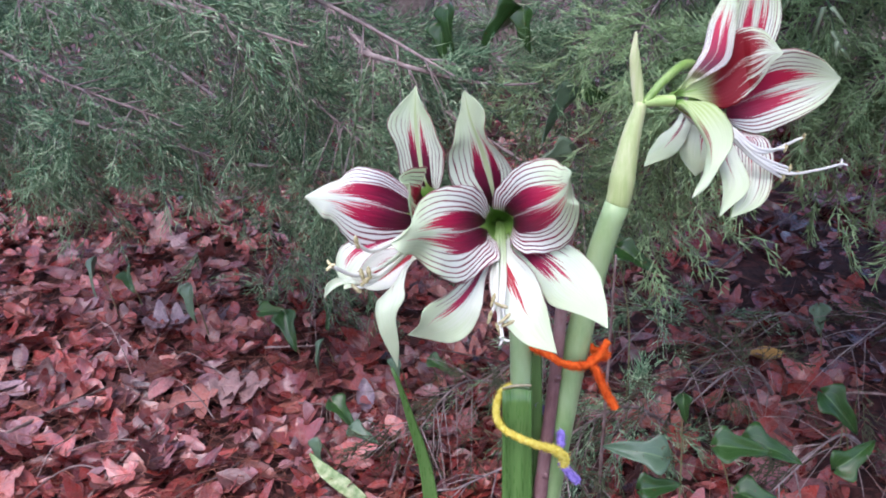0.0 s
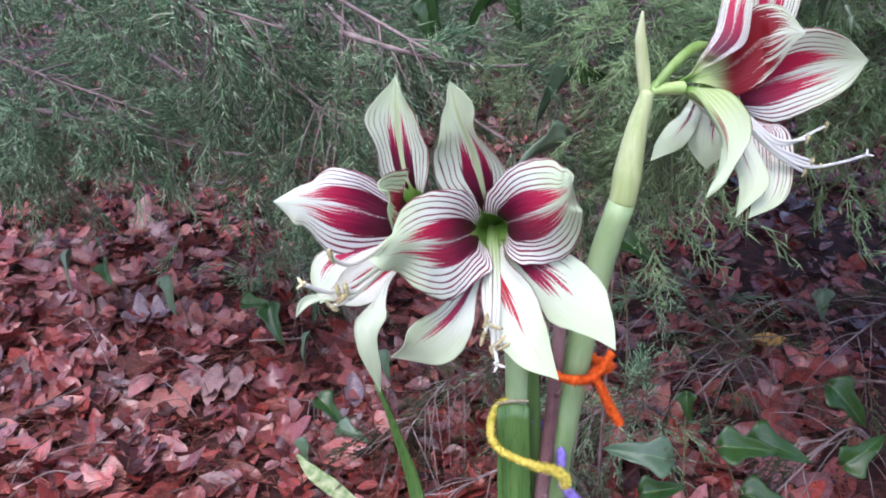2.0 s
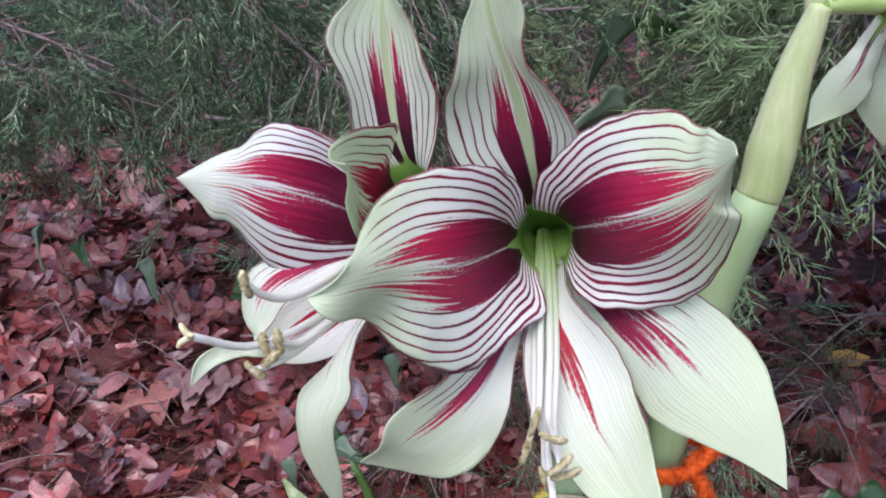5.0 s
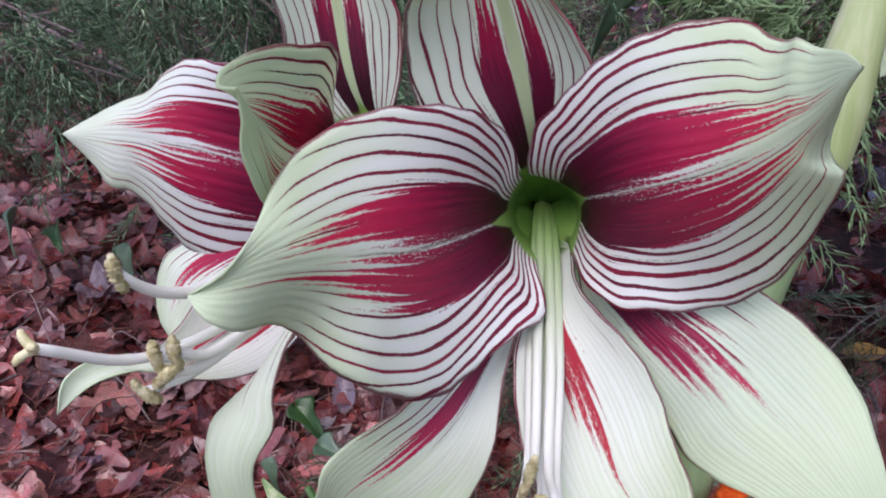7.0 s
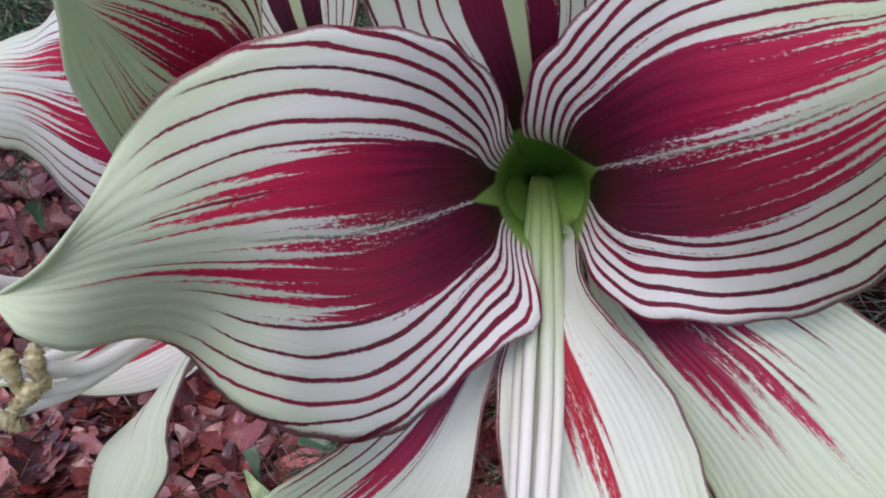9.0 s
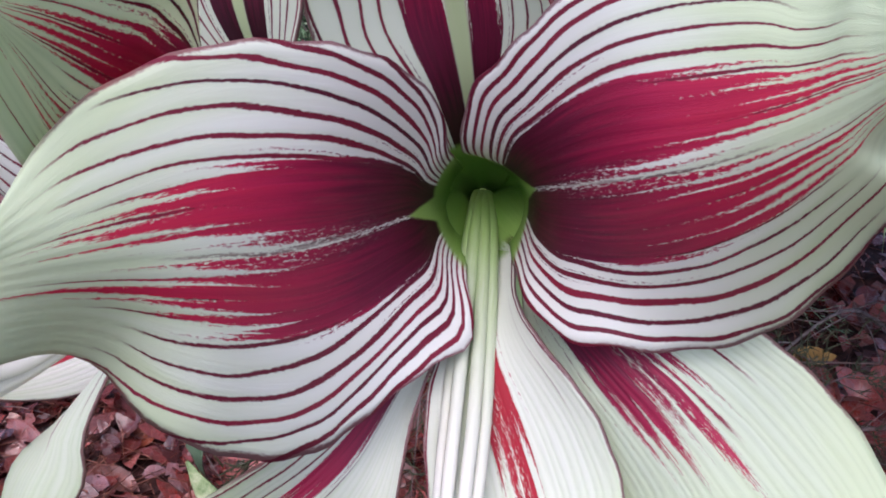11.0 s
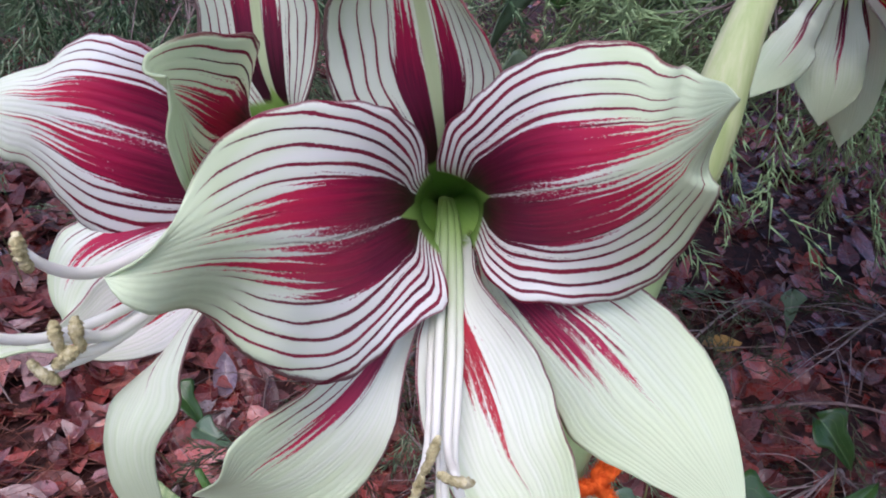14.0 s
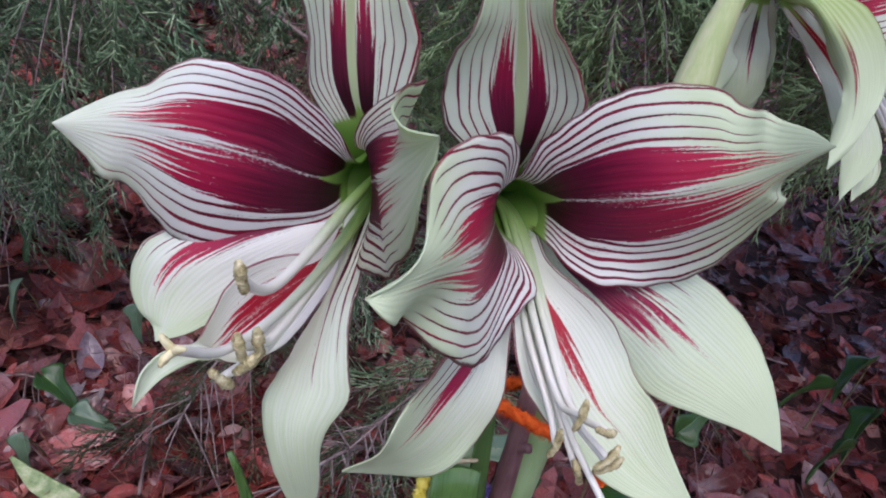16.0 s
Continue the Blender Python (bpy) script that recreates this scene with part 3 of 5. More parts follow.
petal(F1, M_WING, C1, X1, (-0.0381, 0.4695, 0.6192),
      [(0.0268, 0.5380, 0.6250), (0.0262, 0.5357, 0.6310), (0.0213, 0.5303, 0.6381), (0.0085, 0.5190, 0.6455), (-0.0090, 0.5040, 0.6477), (-0.0190, 0.4905, 0.6435), (-0.0228, 0.4800, 0.6382), (-0.0256, 0.4715, 0.6308), (-0.0311, 0.4693, 0.6238)],
      [(0.0315, 0.5320, 0.5970), (0.0342, 0.5204, 0.5903), (0.0282, 0.5135, 0.5885), (0.0160, 0.5040, 0.5820), (0.0072, 0.4960, 0.5805), (-0.0010, 0.4880, 0.5850), (-0.0090, 0.4815, 0.5930), (-0.0160, 0.4825, 0.5972), (-0.0225, 0.4855, 0.6028), (-0.0264, 0.4800, 0.6085), (-0.0300, 0.4700, 0.6115), (-0.0345, 0.4660, 0.6165)],
      [(0.0198, 0.5353, 0.6100), (0.0080, 0.5080, 0.6150), (-0.0080, 0.4860, 0.6215), (-0.0225, 0.4730, 0.6240)], seed=1)
petal(F1, M_WING_WIDE, C1, X1, (0.0755, 0.4658, 0.6654),
      [(0.0276, 0.5390, 0.6260), (0.0280, 0.5340, 0.6370), (0.0335, 0.5320, 0.6440), (0.0420, 0.5280, 0.6545), (0.0500, 0.5220, 0.6615), (0.0625, 0.5130, 0.6667), (0.071, 0.506, 0.6672), (0.074, 0.502, 0.665), (0.076, 0.497, 0.665), (0.076, 0.494, 0.666), (0.0772, 0.489, 0.665), (0.0768, 0.476, 0.6658)],
      [(0.0424, 0.5340, 0.6010), (0.0437, 0.5230, 0.5990), (0.0505, 0.5130, 0.5972), (0.0568, 0.5100, 0.5985), (0.0665, 0.5085, 0.5997), (0.0758, 0.5055, 0.6038), (0.0820, 0.5010, 0.6105), (0.0850, 0.4955, 0.6210), (0.0852, 0.4895, 0.6325), (0.0838, 0.4825, 0.6435), (0.083, 0.484, 0.644), (0.081, 0.484, 0.647), (0.08, 0.482, 0.651), (0.0785, 0.477, 0.6560), (0.0768, 0.471, 0.6615)],
      [(0.0446, 0.5358, 0.6181), (0.0575, 0.5060, 0.6330), (0.0670, 0.4940, 0.6410), (0.0750, 0.4810, 0.6530)], seed=2, nu=96)
petal(F1, M_TOP, C1, X1, (0.0079, 0.5350, 0.7090),
      [(0.0120, 0.5470, 0.6280), (-0.0013, 0.5420, 0.6400), (-0.0041, 0.5390, 0.6540), (-0.0038, 0.5360, 0.6640), (-0.0004, 0.5330, 0.6723), (0.0024, 0.5330, 0.6875), (0.0056, 0.5340, 0.6965), (0.0062, 0.5350, 0.7051)],
      [(0.0420, 0.5450, 0.6350), (0.0441, 0.5370, 0.6500), (0.0386, 0.5340, 0.6602), (0.0311, 0.5320, 0.6686), (0.0240, 0.5310, 0.6760), (0.0222, 0.5310, 0.6838), (0.0224, 0.5310, 0.6940), (0.0170, 0.5320, 0.7024), (0.0113, 0.5340, 0.7064)],
      [(0.0290, 0.5500, 0.6330), (0.0215, 0.5440, 0.6630), (0.0120, 0.5365, 0.6900)], seed=3)
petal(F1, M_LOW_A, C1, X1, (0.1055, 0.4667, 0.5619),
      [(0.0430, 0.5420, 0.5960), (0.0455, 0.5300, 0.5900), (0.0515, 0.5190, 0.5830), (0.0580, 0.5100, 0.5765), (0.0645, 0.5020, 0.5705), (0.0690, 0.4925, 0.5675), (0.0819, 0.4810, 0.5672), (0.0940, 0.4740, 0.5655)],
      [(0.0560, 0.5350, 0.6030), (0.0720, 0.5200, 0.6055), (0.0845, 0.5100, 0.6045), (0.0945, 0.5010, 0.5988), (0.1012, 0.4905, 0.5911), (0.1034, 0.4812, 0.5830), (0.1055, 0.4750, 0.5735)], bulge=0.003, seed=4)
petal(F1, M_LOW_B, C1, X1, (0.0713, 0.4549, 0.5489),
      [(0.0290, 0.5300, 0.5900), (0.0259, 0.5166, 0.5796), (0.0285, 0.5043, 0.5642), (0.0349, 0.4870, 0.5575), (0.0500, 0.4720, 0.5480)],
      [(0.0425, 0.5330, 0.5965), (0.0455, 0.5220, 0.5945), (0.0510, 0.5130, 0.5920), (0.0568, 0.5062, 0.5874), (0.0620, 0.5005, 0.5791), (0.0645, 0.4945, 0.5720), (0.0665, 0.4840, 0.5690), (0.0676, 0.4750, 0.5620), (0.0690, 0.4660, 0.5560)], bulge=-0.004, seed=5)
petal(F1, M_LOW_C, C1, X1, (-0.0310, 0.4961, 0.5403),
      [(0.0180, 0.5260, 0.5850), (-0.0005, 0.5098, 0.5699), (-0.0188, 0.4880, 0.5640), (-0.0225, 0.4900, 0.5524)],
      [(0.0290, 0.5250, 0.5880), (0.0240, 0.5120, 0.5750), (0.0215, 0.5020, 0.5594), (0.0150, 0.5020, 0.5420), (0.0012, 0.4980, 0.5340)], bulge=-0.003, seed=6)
for end, ang, side in (((0.0290, 0.4700, 0.5800), (0.3, 0.2, 1), -1.2), ((0.0271, 0.4753, 0.5652), (0.25, 0.1, 1), -2.2), ((0.0368, 0.4628, 0.5701), (1, 0.2, 0.9), 1.9),
                       ((0.0333, 0.4694, 0.5587), (-0.4, 0.1, 1), -0.4), ((0.0345, 0.4640, 0.5790), (1, 0.3, -0.5), 0.5), ((0.0390, 0.4640, 0.5660), (1, 0, 0.5), 1.2)):
    e = np.array(end)
    o = (e - np.array((0.0333, 0.467, 0.570))) * 0.35
    w = np.array((side, 0.0, 0.0)) * 0.0012
    stamen(F1, [np.array((0.0356, 0.5860, 0.5966)) + w * 0.2, np.array((0.0353, 0.5809, 0.5985)) + w * 0.4, np.array((0.0350, 0.5660, 0.6034)) + w * 0.7, np.array((0.0350, 0.5490, 0.6010)) + o * 0.25 + w * 0.85, np.array((0.0348, 0.5120, 0.5800)) + o * 0.7 + w, np.array((0.0335, 0.4830, 0.5690)) + o + w * 0.6, e], ang, r=0.00135)
style(F1, [(0.0356, 0.5860, 0.5962), (0.0353, 0.5809, 0.5981), (0.0350, 0.5660, 0.6026), (0.0350, 0.5480, 0.5995), (0.0346, 0.5100, 0.5770), (0.0340, 0.4790, 0.5650), (0.0355, 0.4560, 0.5590)])

F2 = flower("open white flower with crimson flames, one petal folded", [(0.0300, 0.6220, 0.5900), (0.0185, 0.6080, 0.5990), (0.0030, 0.5920, 0.6040)], (0.0042, 0.0046, 0.0030))
C2, X2 = (-0.0170, 0.5640, 0.6120), (-0.42, -0.88, 0.2)
petal(F2, M_WING_PALE, C2, X2, (-0.1174, 0.5675, 0.6230),
      [(-0.0235, 0.5600, 0.6180), (-0.0313, 0.5555, 0.6300), (-0.0418, 0.5520, 0.6405), (-0.0510, 0.5525, 0.6470), (-0.0592, 0.5570, 0.6483), (-0.0771, 0.5700, 0.6459), (-0.0838, 0.5720, 0.6420), (-0.0905, 0.5730, 0.6357), (-0.0989, 0.5735, 0.6323), (-0.1085, 0.5710, 0.6276)],
      [(-0.0235, 0.5610, 0.5960), (-0.0295, 0.5590, 0.5905), (-0.0386, 0.5610, 0.5850), (-0.0515, 0.5640, 0.5798), (-0.0609, 0.5665, 0.5780), (-0.0724, 0.5675, 0.5803), (-0.0817, 0.5690, 0.5838), (-0.0890, 0.5690, 0.5922), (-0.0942, 0.5690, 0.6003), (-0.0983, 0.5680, 0.6046), (-0.1031, 0.5660, 0.6062), (-0.1087, 0.5670, 0.6132)],
      [(-0.0339, 0.5580, 0.6130), (-0.0601, 0.5570, 0.6197), (-0.0900, 0.5650, 0.6230)], seed=11, nu=80)
petal(F2, M_FOLDED, C2, X2, (-0.0255, 0.4735, 0.6585),
      [(-0.025, 0.556, 0.626), (-0.0255, 0.545, 0.640), (-0.023, 0.534, 0.650), (-0.019, 0.522, 0.657), (-0.0172, 0.514, 0.6605), (-0.020, 0.508, 0.661), (-0.026, 0.501, 0.662), (-0.031, 0.494, 0.661), (-0.034, 0.487, 0.659), (-0.032, 0.480, 0.6575)],
      [(-0.022, 0.545, 0.588), (-0.022, 0.53, 0.592), (-0.020, 0.512, 0.600), (-0.021, 0.497, 0.613), (-0.0245, 0.485, 0.627), (-0.0255, 0.479, 0.638), (-0.0260, 0.4755, 0.6475), (-0.0250, 0.474, 0.653)],
      [(-0.0195, 0.5500, 0.6165), (-0.0235, 0.5300, 0.6240), (-0.0265, 0.5130, 0.6310), (-0.0275, 0.4990, 0.6390), (-0.0265, 0.4840, 0.6500)], seed=12, curl=0.0014, outside=M_FOLDED_BACK)
petal(F2, M_TOP, C2, X2, (-0.0293, 0.5750, 0.7076),
      [(-0.0330, 0.5680, 0.6300), (-0.0410, 0.5650, 0.6419), (-0.0430, 0.5630, 0.6585), (-0.0466, 0.5600, 0.6703), (-0.0502, 0.5600, 0.6790), (-0.0488, 0.5630, 0.6861), (-0.0426, 0.5680, 0.6930), (-0.0330, 0.5730, 0.7024)],
      [(-0.0120, 0.5640, 0.6280), (-0.0095, 0.5600, 0.6400), (-0.0079, 0.5580, 0.6528), (-0.0082, 0.5580, 0.6619), (-0.0130, 0.5600, 0.6725), (-0.0175, 0.5640, 0.6843), (-0.0249, 0.5680, 0.6958), (-0.0278, 0.5720, 0.7026)],
      [(-0.0230, 0.5720, 0.6350), (-0.0280, 0.5730, 0.6600), (-0.0300, 0.5730, 0.6850)], seed=13)
petal(F2, M_LOW_LIT, C2, X2, (-0.0876, 0.5530, 0.5515),
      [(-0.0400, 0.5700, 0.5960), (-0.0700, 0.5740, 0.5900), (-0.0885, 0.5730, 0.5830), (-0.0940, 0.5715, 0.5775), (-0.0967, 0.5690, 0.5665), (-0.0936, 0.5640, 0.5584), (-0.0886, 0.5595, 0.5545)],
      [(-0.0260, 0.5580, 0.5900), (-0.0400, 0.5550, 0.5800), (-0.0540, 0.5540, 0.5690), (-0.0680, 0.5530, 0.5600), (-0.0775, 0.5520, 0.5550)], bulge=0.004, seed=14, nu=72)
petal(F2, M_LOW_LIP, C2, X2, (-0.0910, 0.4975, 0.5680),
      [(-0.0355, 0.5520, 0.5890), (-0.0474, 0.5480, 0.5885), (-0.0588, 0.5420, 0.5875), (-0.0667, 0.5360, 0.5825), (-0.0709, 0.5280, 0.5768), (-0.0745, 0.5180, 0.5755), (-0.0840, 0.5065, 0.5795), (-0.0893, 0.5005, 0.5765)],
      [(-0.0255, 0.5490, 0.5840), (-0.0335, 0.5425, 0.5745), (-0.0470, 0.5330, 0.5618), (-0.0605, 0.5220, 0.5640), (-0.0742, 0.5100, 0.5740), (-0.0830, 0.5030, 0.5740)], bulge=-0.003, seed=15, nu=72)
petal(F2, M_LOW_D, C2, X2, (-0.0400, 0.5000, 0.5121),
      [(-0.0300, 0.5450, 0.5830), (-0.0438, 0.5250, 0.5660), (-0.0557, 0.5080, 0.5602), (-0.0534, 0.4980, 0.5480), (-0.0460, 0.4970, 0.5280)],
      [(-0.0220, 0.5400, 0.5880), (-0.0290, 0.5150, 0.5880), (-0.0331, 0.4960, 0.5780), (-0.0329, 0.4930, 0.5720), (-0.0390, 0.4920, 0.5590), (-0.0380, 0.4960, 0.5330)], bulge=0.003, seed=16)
stamen(F2, [(-0.0090, 0.5760, 0.6110), (-0.0270, 0.5480, 0.6080), (-0.0450, 0.5220, 0.6010), (-0.0560, 0.5050, 0.6010), (-0.0617, 0.4963, 0.6067), (-0.0645, 0.4925, 0.6120)], (-0.22, 0, 1), r=0.0018, size=0.98, fat=1.35)
for end, ang in (((-0.0633, 0.5012, 0.5845), (-0.25, 0.1, 1)), ((-0.0583, 0.5013, 0.5860), (-0.15, 0.1, 1)), ((-0.0679, 0.5015, 0.5739), (0.7, 0.1, -0.7)), ((-0.0612, 0.5000, 0.5800), (0.7, 0, 0.7))):
    e = np.array(end)
    o = (e - np.array((-0.0635, 0.499, 0.585))) * 0.4
    stamen(F2, [(-0.0090, 0.5760, 0.6060), np.array((-0.0270, 0.5480, 0.5965)) + o * 0.4, np.array((-0.0450, 0.5250, 0.5845)) + o * 0.8, np.array((-0.0570, 0.5090, 0.5800)) + o * 1.3, e], ang, r=0.0018, size=0.95, fat=1.35)
style(F2, [(-0.0090, 0.5760, 0.6060), (-0.0290, 0.5430, 0.5960), (-0.0520, 0.5170, 0.5850), (-0.0677, 0.4990, 0.5850), (-0.0799, 0.4806, 0.5985)], r=0.0015, tip=M_STIGMA)

F3 = flower("open white flower with crimson inside, turned aside", [(0.147, 0.612, 0.689), (0.159, 0.615, 0.69), (0.171, 0.618, 0.69)], (0.0034, 0.0044, 0.0049), M_TUBE_PALE)
C3, X3 = (0.177, 0.62, 0.691), (0.90, -0.10, 0.0)
petal(F3, M_ASIDE, C3, X3, (0.216, 0.655, 0.774),
      [(0.186, 0.632, 0.712), (0.195, 0.638, 0.726), (0.201, 0.648, 0.748), (0.208, 0.653, 0.761)],
      [(0.188, 0.628, 0.702), (0.213, 0.628, 0.718), (0.22, 0.64, 0.739), (0.223, 0.65, 0.761)], seed=21, ring=0.006, back=0.014, gap=0.22, curl=0.0016)
petal(F3, M_ASIDE, C3, X3, (0.247, 0.685, 0.795),
      [(0.224, 0.66, 0.716), (0.227, 0.672, 0.742), (0.232, 0.682, 0.764)],
      [(0.254, 0.668, 0.715), (0.266, 0.676, 0.737), (0.268, 0.684, 0.764)], seed=22, ring=0.006, back=0.014, gap=0.22, curl=0.0016)
petal(F3, M_DEEP, C3, X3, (0.257, 0.632, 0.725),
      [(0.186, 0.628, 0.701), (0.205, 0.634, 0.718), (0.225, 0.645, 0.743), (0.241, 0.642, 0.743)],
      [(0.188, 0.628, 0.691), (0.221, 0.645, 0.68), (0.244, 0.645, 0.698), (0.252, 0.638, 0.717)], seed=23, ring=0.006, back=0.014, gap=0.22, curl=0.0016)
petal(F3, M_ASIDE, (0.251, 0.7, 0.674), (-0.30, -0.90, 0.05), (0.31, 0.645, 0.704),
      [(0.248, 0.692, 0.686), (0.234, 0.672, 0.695), (0.246, 0.656, 0.715), (0.267, 0.65, 0.727), (0.29, 0.646, 0.721)],
      [(0.25, 0.692, 0.666), (0.234, 0.672, 0.664), (0.252, 0.656, 0.656), (0.277, 0.65, 0.668), (0.3, 0.646, 0.685)],
      [(0.247, 0.69, 0.676), (0.23, 0.67, 0.677), (0.253, 0.662, 0.688), (0.284, 0.656, 0.698)], seed=24, ring=0.004, back=0.008, gap=0.22, curl=0.0016)
petal(F3, M_REFLEX, C3, X3, (0.1782, 0.5616, 0.6258),
      [(0.1795, 0.6110, 0.6921), (0.1970, 0.5996, 0.6894), (0.2074, 0.5879, 0.6789), (0.2083, 0.5804, 0.6696), (0.2037, 0.5724, 0.6564), (0.1913, 0.5653, 0.6365)],
      [(0.1746, 0.6100, 0.6861), (0.1827, 0.6020, 0.6800), (0.1896, 0.5939, 0.6670), (0.1933, 0.5838, 0.6538), (0.1858, 0.5735, 0.6387)],
      [(0.1759, 0.6057, 0.6901), (0.1844, 0.5910, 0.6794), (0.1930, 0.5804, 0.6631), (0.1914, 0.5704, 0.6441)], seed=25, ring=0.006, back=0.014, gap=0.22, curl=0.0030)
petal(F3, M_LOW_B, C3, X3, (0.2028, 0.5711, 0.6081),
      [(0.2120, 0.6080, 0.6660), (0.2200, 0.5934, 0.6496), (0.2258, 0.5804, 0.6297)],
      [(0.2033, 0.6100, 0.6535), (0.2065, 0.5977, 0.6391), (0.2077, 0.5856, 0.6249)], seed=27, ring=0.006, back=0.014, gap=0.22, curl=0.0016)
petal(F3, M_ASIDE_LOW, C3, X3, (0.2119, 0.5730, 0.6070),
      [(0.2350, 0.6450, 0.6610), (0.2553, 0.6358, 0.6539), (0.2544, 0.6099, 0.6277), (0.2400, 0.5893, 0.6133)],
      [(0.2233, 0.6429, 0.6575), (0.2227, 0.6107, 0.6368), (0.2189, 0.5881, 0.6204)], seed=26, ring=0.006, back=0.014, gap=0.22, curl=0.0016)
for k, end in enumerate(((0.263, 0.618, 0.652), (0.284, 0.638, 0.657), (0.268, 0.616, 0.636), (0.276, 0.620, 0.630), (0.262, 0.612, 0.629))):
    d = np.array((0, 0, 0.0016)) * (2 - k)
    stamen(F3, [(0.181, 0.620, 0.689), np.array((0.212, 0.604, 0.669)) + d, np.array((0.236, 0.603, 0.650)) + d * 1.6, end], (0.2, 0, 1), size=0.7, r=0.0015, material=M_FILAMENT_WHITE)
style(F3, [(0.181, 0.620, 0.689), (0.212, 0.602, 0.668), (0.236, 0.602, 0.647), (0.263, 0.612, 0.633), (0.293, 0.628, 0.6315), (0.321, 0.645, 0.633)], material=M_FILAMENT_WHITE)

F4 = flower("nodding white flower facing away, seen from behind", [(0.147, 0.612, 0.688), (0.161, 0.618, 0.704), (0.181, 0.633, 0.7165), (0.199, 0.653, 0.712)], (0.0033, 0.0034, 0.0037, 0.0040))
C4, X4 = (0.203, 0.672, 0.686), (0.25, 0.85, -0.45)
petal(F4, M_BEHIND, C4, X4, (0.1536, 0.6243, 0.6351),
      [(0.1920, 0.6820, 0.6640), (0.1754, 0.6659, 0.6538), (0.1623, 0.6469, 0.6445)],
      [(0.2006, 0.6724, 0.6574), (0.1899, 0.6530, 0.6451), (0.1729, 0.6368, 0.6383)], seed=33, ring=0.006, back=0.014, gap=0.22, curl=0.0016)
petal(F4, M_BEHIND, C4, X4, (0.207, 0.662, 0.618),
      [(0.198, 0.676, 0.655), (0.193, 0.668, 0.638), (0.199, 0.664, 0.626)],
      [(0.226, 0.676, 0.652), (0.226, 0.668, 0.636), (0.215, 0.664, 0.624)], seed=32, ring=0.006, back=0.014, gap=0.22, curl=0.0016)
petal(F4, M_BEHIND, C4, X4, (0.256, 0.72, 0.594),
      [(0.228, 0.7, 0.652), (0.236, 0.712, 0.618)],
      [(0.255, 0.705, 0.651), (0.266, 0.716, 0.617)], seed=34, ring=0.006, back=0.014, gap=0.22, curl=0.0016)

# stems
tube("scape", [(0.0640, 0.600, -0.050), (0.0620, 0.600, 0.200), (0.0598, 0.602, 0.3218), (0.0560, 0.610, 0.4828), (0.0420, 0.622, 0.575), (0.0390, 0.625, 0.592)],
     (0.0145, 0.0135, 0.0125, 0.012, 0.0105, 0.007), M_SCAPE, amaryllis, "thick pale green flower stem", n=40, sides=20)
S2 = tube("scape", [(0.0600, 0.597, -0.050), (0.0690, 0.597, 0.160), (0.084, 0.598, 0.324), (0.102, 0.603, 0.465), (0.119, 0.606, 0.564), (0.131, 0.607, 0.608)],
          (0.0150, 0.0140, 0.0124, 0.0118, 0.0112, 0.0100), M_SCAPE, amaryllis, "thick pale green flower stem", n=48, sides=20)
tube("sheath", [(0.131, 0.607, 0.608), (0.132, 0.607, 0.612), (0.135, 0.609, 0.636), (0.139, 0.611, 0.663), (0.145, 0.612, 0.689)],
     (0.0098, 0.0105, 0.0088, 0.0070, 0.0047), M_SHEATH, S2, "pale yellowish sheath above a stem joint", n=40, sides=20)
tube("bract", [(0.144, 0.613, 0.686), (0.14, 0.613, 0.708), (0.137, 0.612, 0.727), (0.137, 0.612, 0.743)], (0.0044, 0.0048, 0.0042, 0.0008), M_SHEATH, S2, "pale papery bract", n=24, sides=12, flat=0.6)


def strap(name, points, width, material, parent, label="", fold=0.15, up=(0, -1, 0), n=36):
    """A long thick leaf blade with a shallow channel."""
    c = spline(points, n)
    t, _, _ = frames_along(c)
    w = np.interp(np.linspace(0, 1, n), np.linspace(0, 1, len(width)), width)
    side = np.cross(t, np.array(up, float))
    side /= np.linalg.norm(side, axis=1)[:, None]
    nrm = np.cross(side, t)
    v = np.linspace(-1, 1, 9)
    p = c[:, None] + side[:, None] * (v[None, :] * w[:, None])[..., None] + nrm[:, None] * ((v[None, :] ** 2) * w[:, None] * fold)[..., None]
    uu, vv = np.meshgrid(np.linspace(0, 1, n), (v + 1) / 2, indexing="ij")
    f = [(i * 9 + j, i * 9 + j + 1, (i + 1) * 9 + j + 1, (i + 1) * 9 + j) for i in range(n - 1) for j in range(8)]
    ob = mesh_object(name, p.reshape(-1, 3), f, material, parent, label, uv=np.stack([uu.ravel(), vv.ravel()], 1))
    so = ob.modifiers.new("thickness", "SOLIDIFY")
    so.thickness, so.offset = 0.0022, 0.0
    return ob


L1 = strap("leaf", [(0.060, 0.575, -0.05), (0.0575, 0.578, 0.2), (0.0550, 0.583, 0.3371), (0.0528, 0.592, 0.4433)], (0.0135, 0.0140, 0.0136, 0.0125), M_STRAP, amaryllis, "dark green strap leaf cut off square", fold=0.45)
tube("cut_edge", [(0.0400, 0.593, 0.4425), (0.0520, 0.594, 0.4450), (0.0655, 0.593, 0.4462)], (0.0010, 0.0014, 0.0010), M_CUT, L1, "dry brown cut edge", n=14, sides=8, ripple=0.15)
strap("leaf", [(0.072, 0.596, -0.05), (0.0705, 0.594, 0.2), (0.0690, 0.592, 0.33), (0.0700, 0.602, 0.466), (0.0700, 0.608, 0.505)], (0.011, 0.0115, 0.011, 0.009, 0.002), M_STRAP_DARK, amaryllis, "dark green strap leaf")
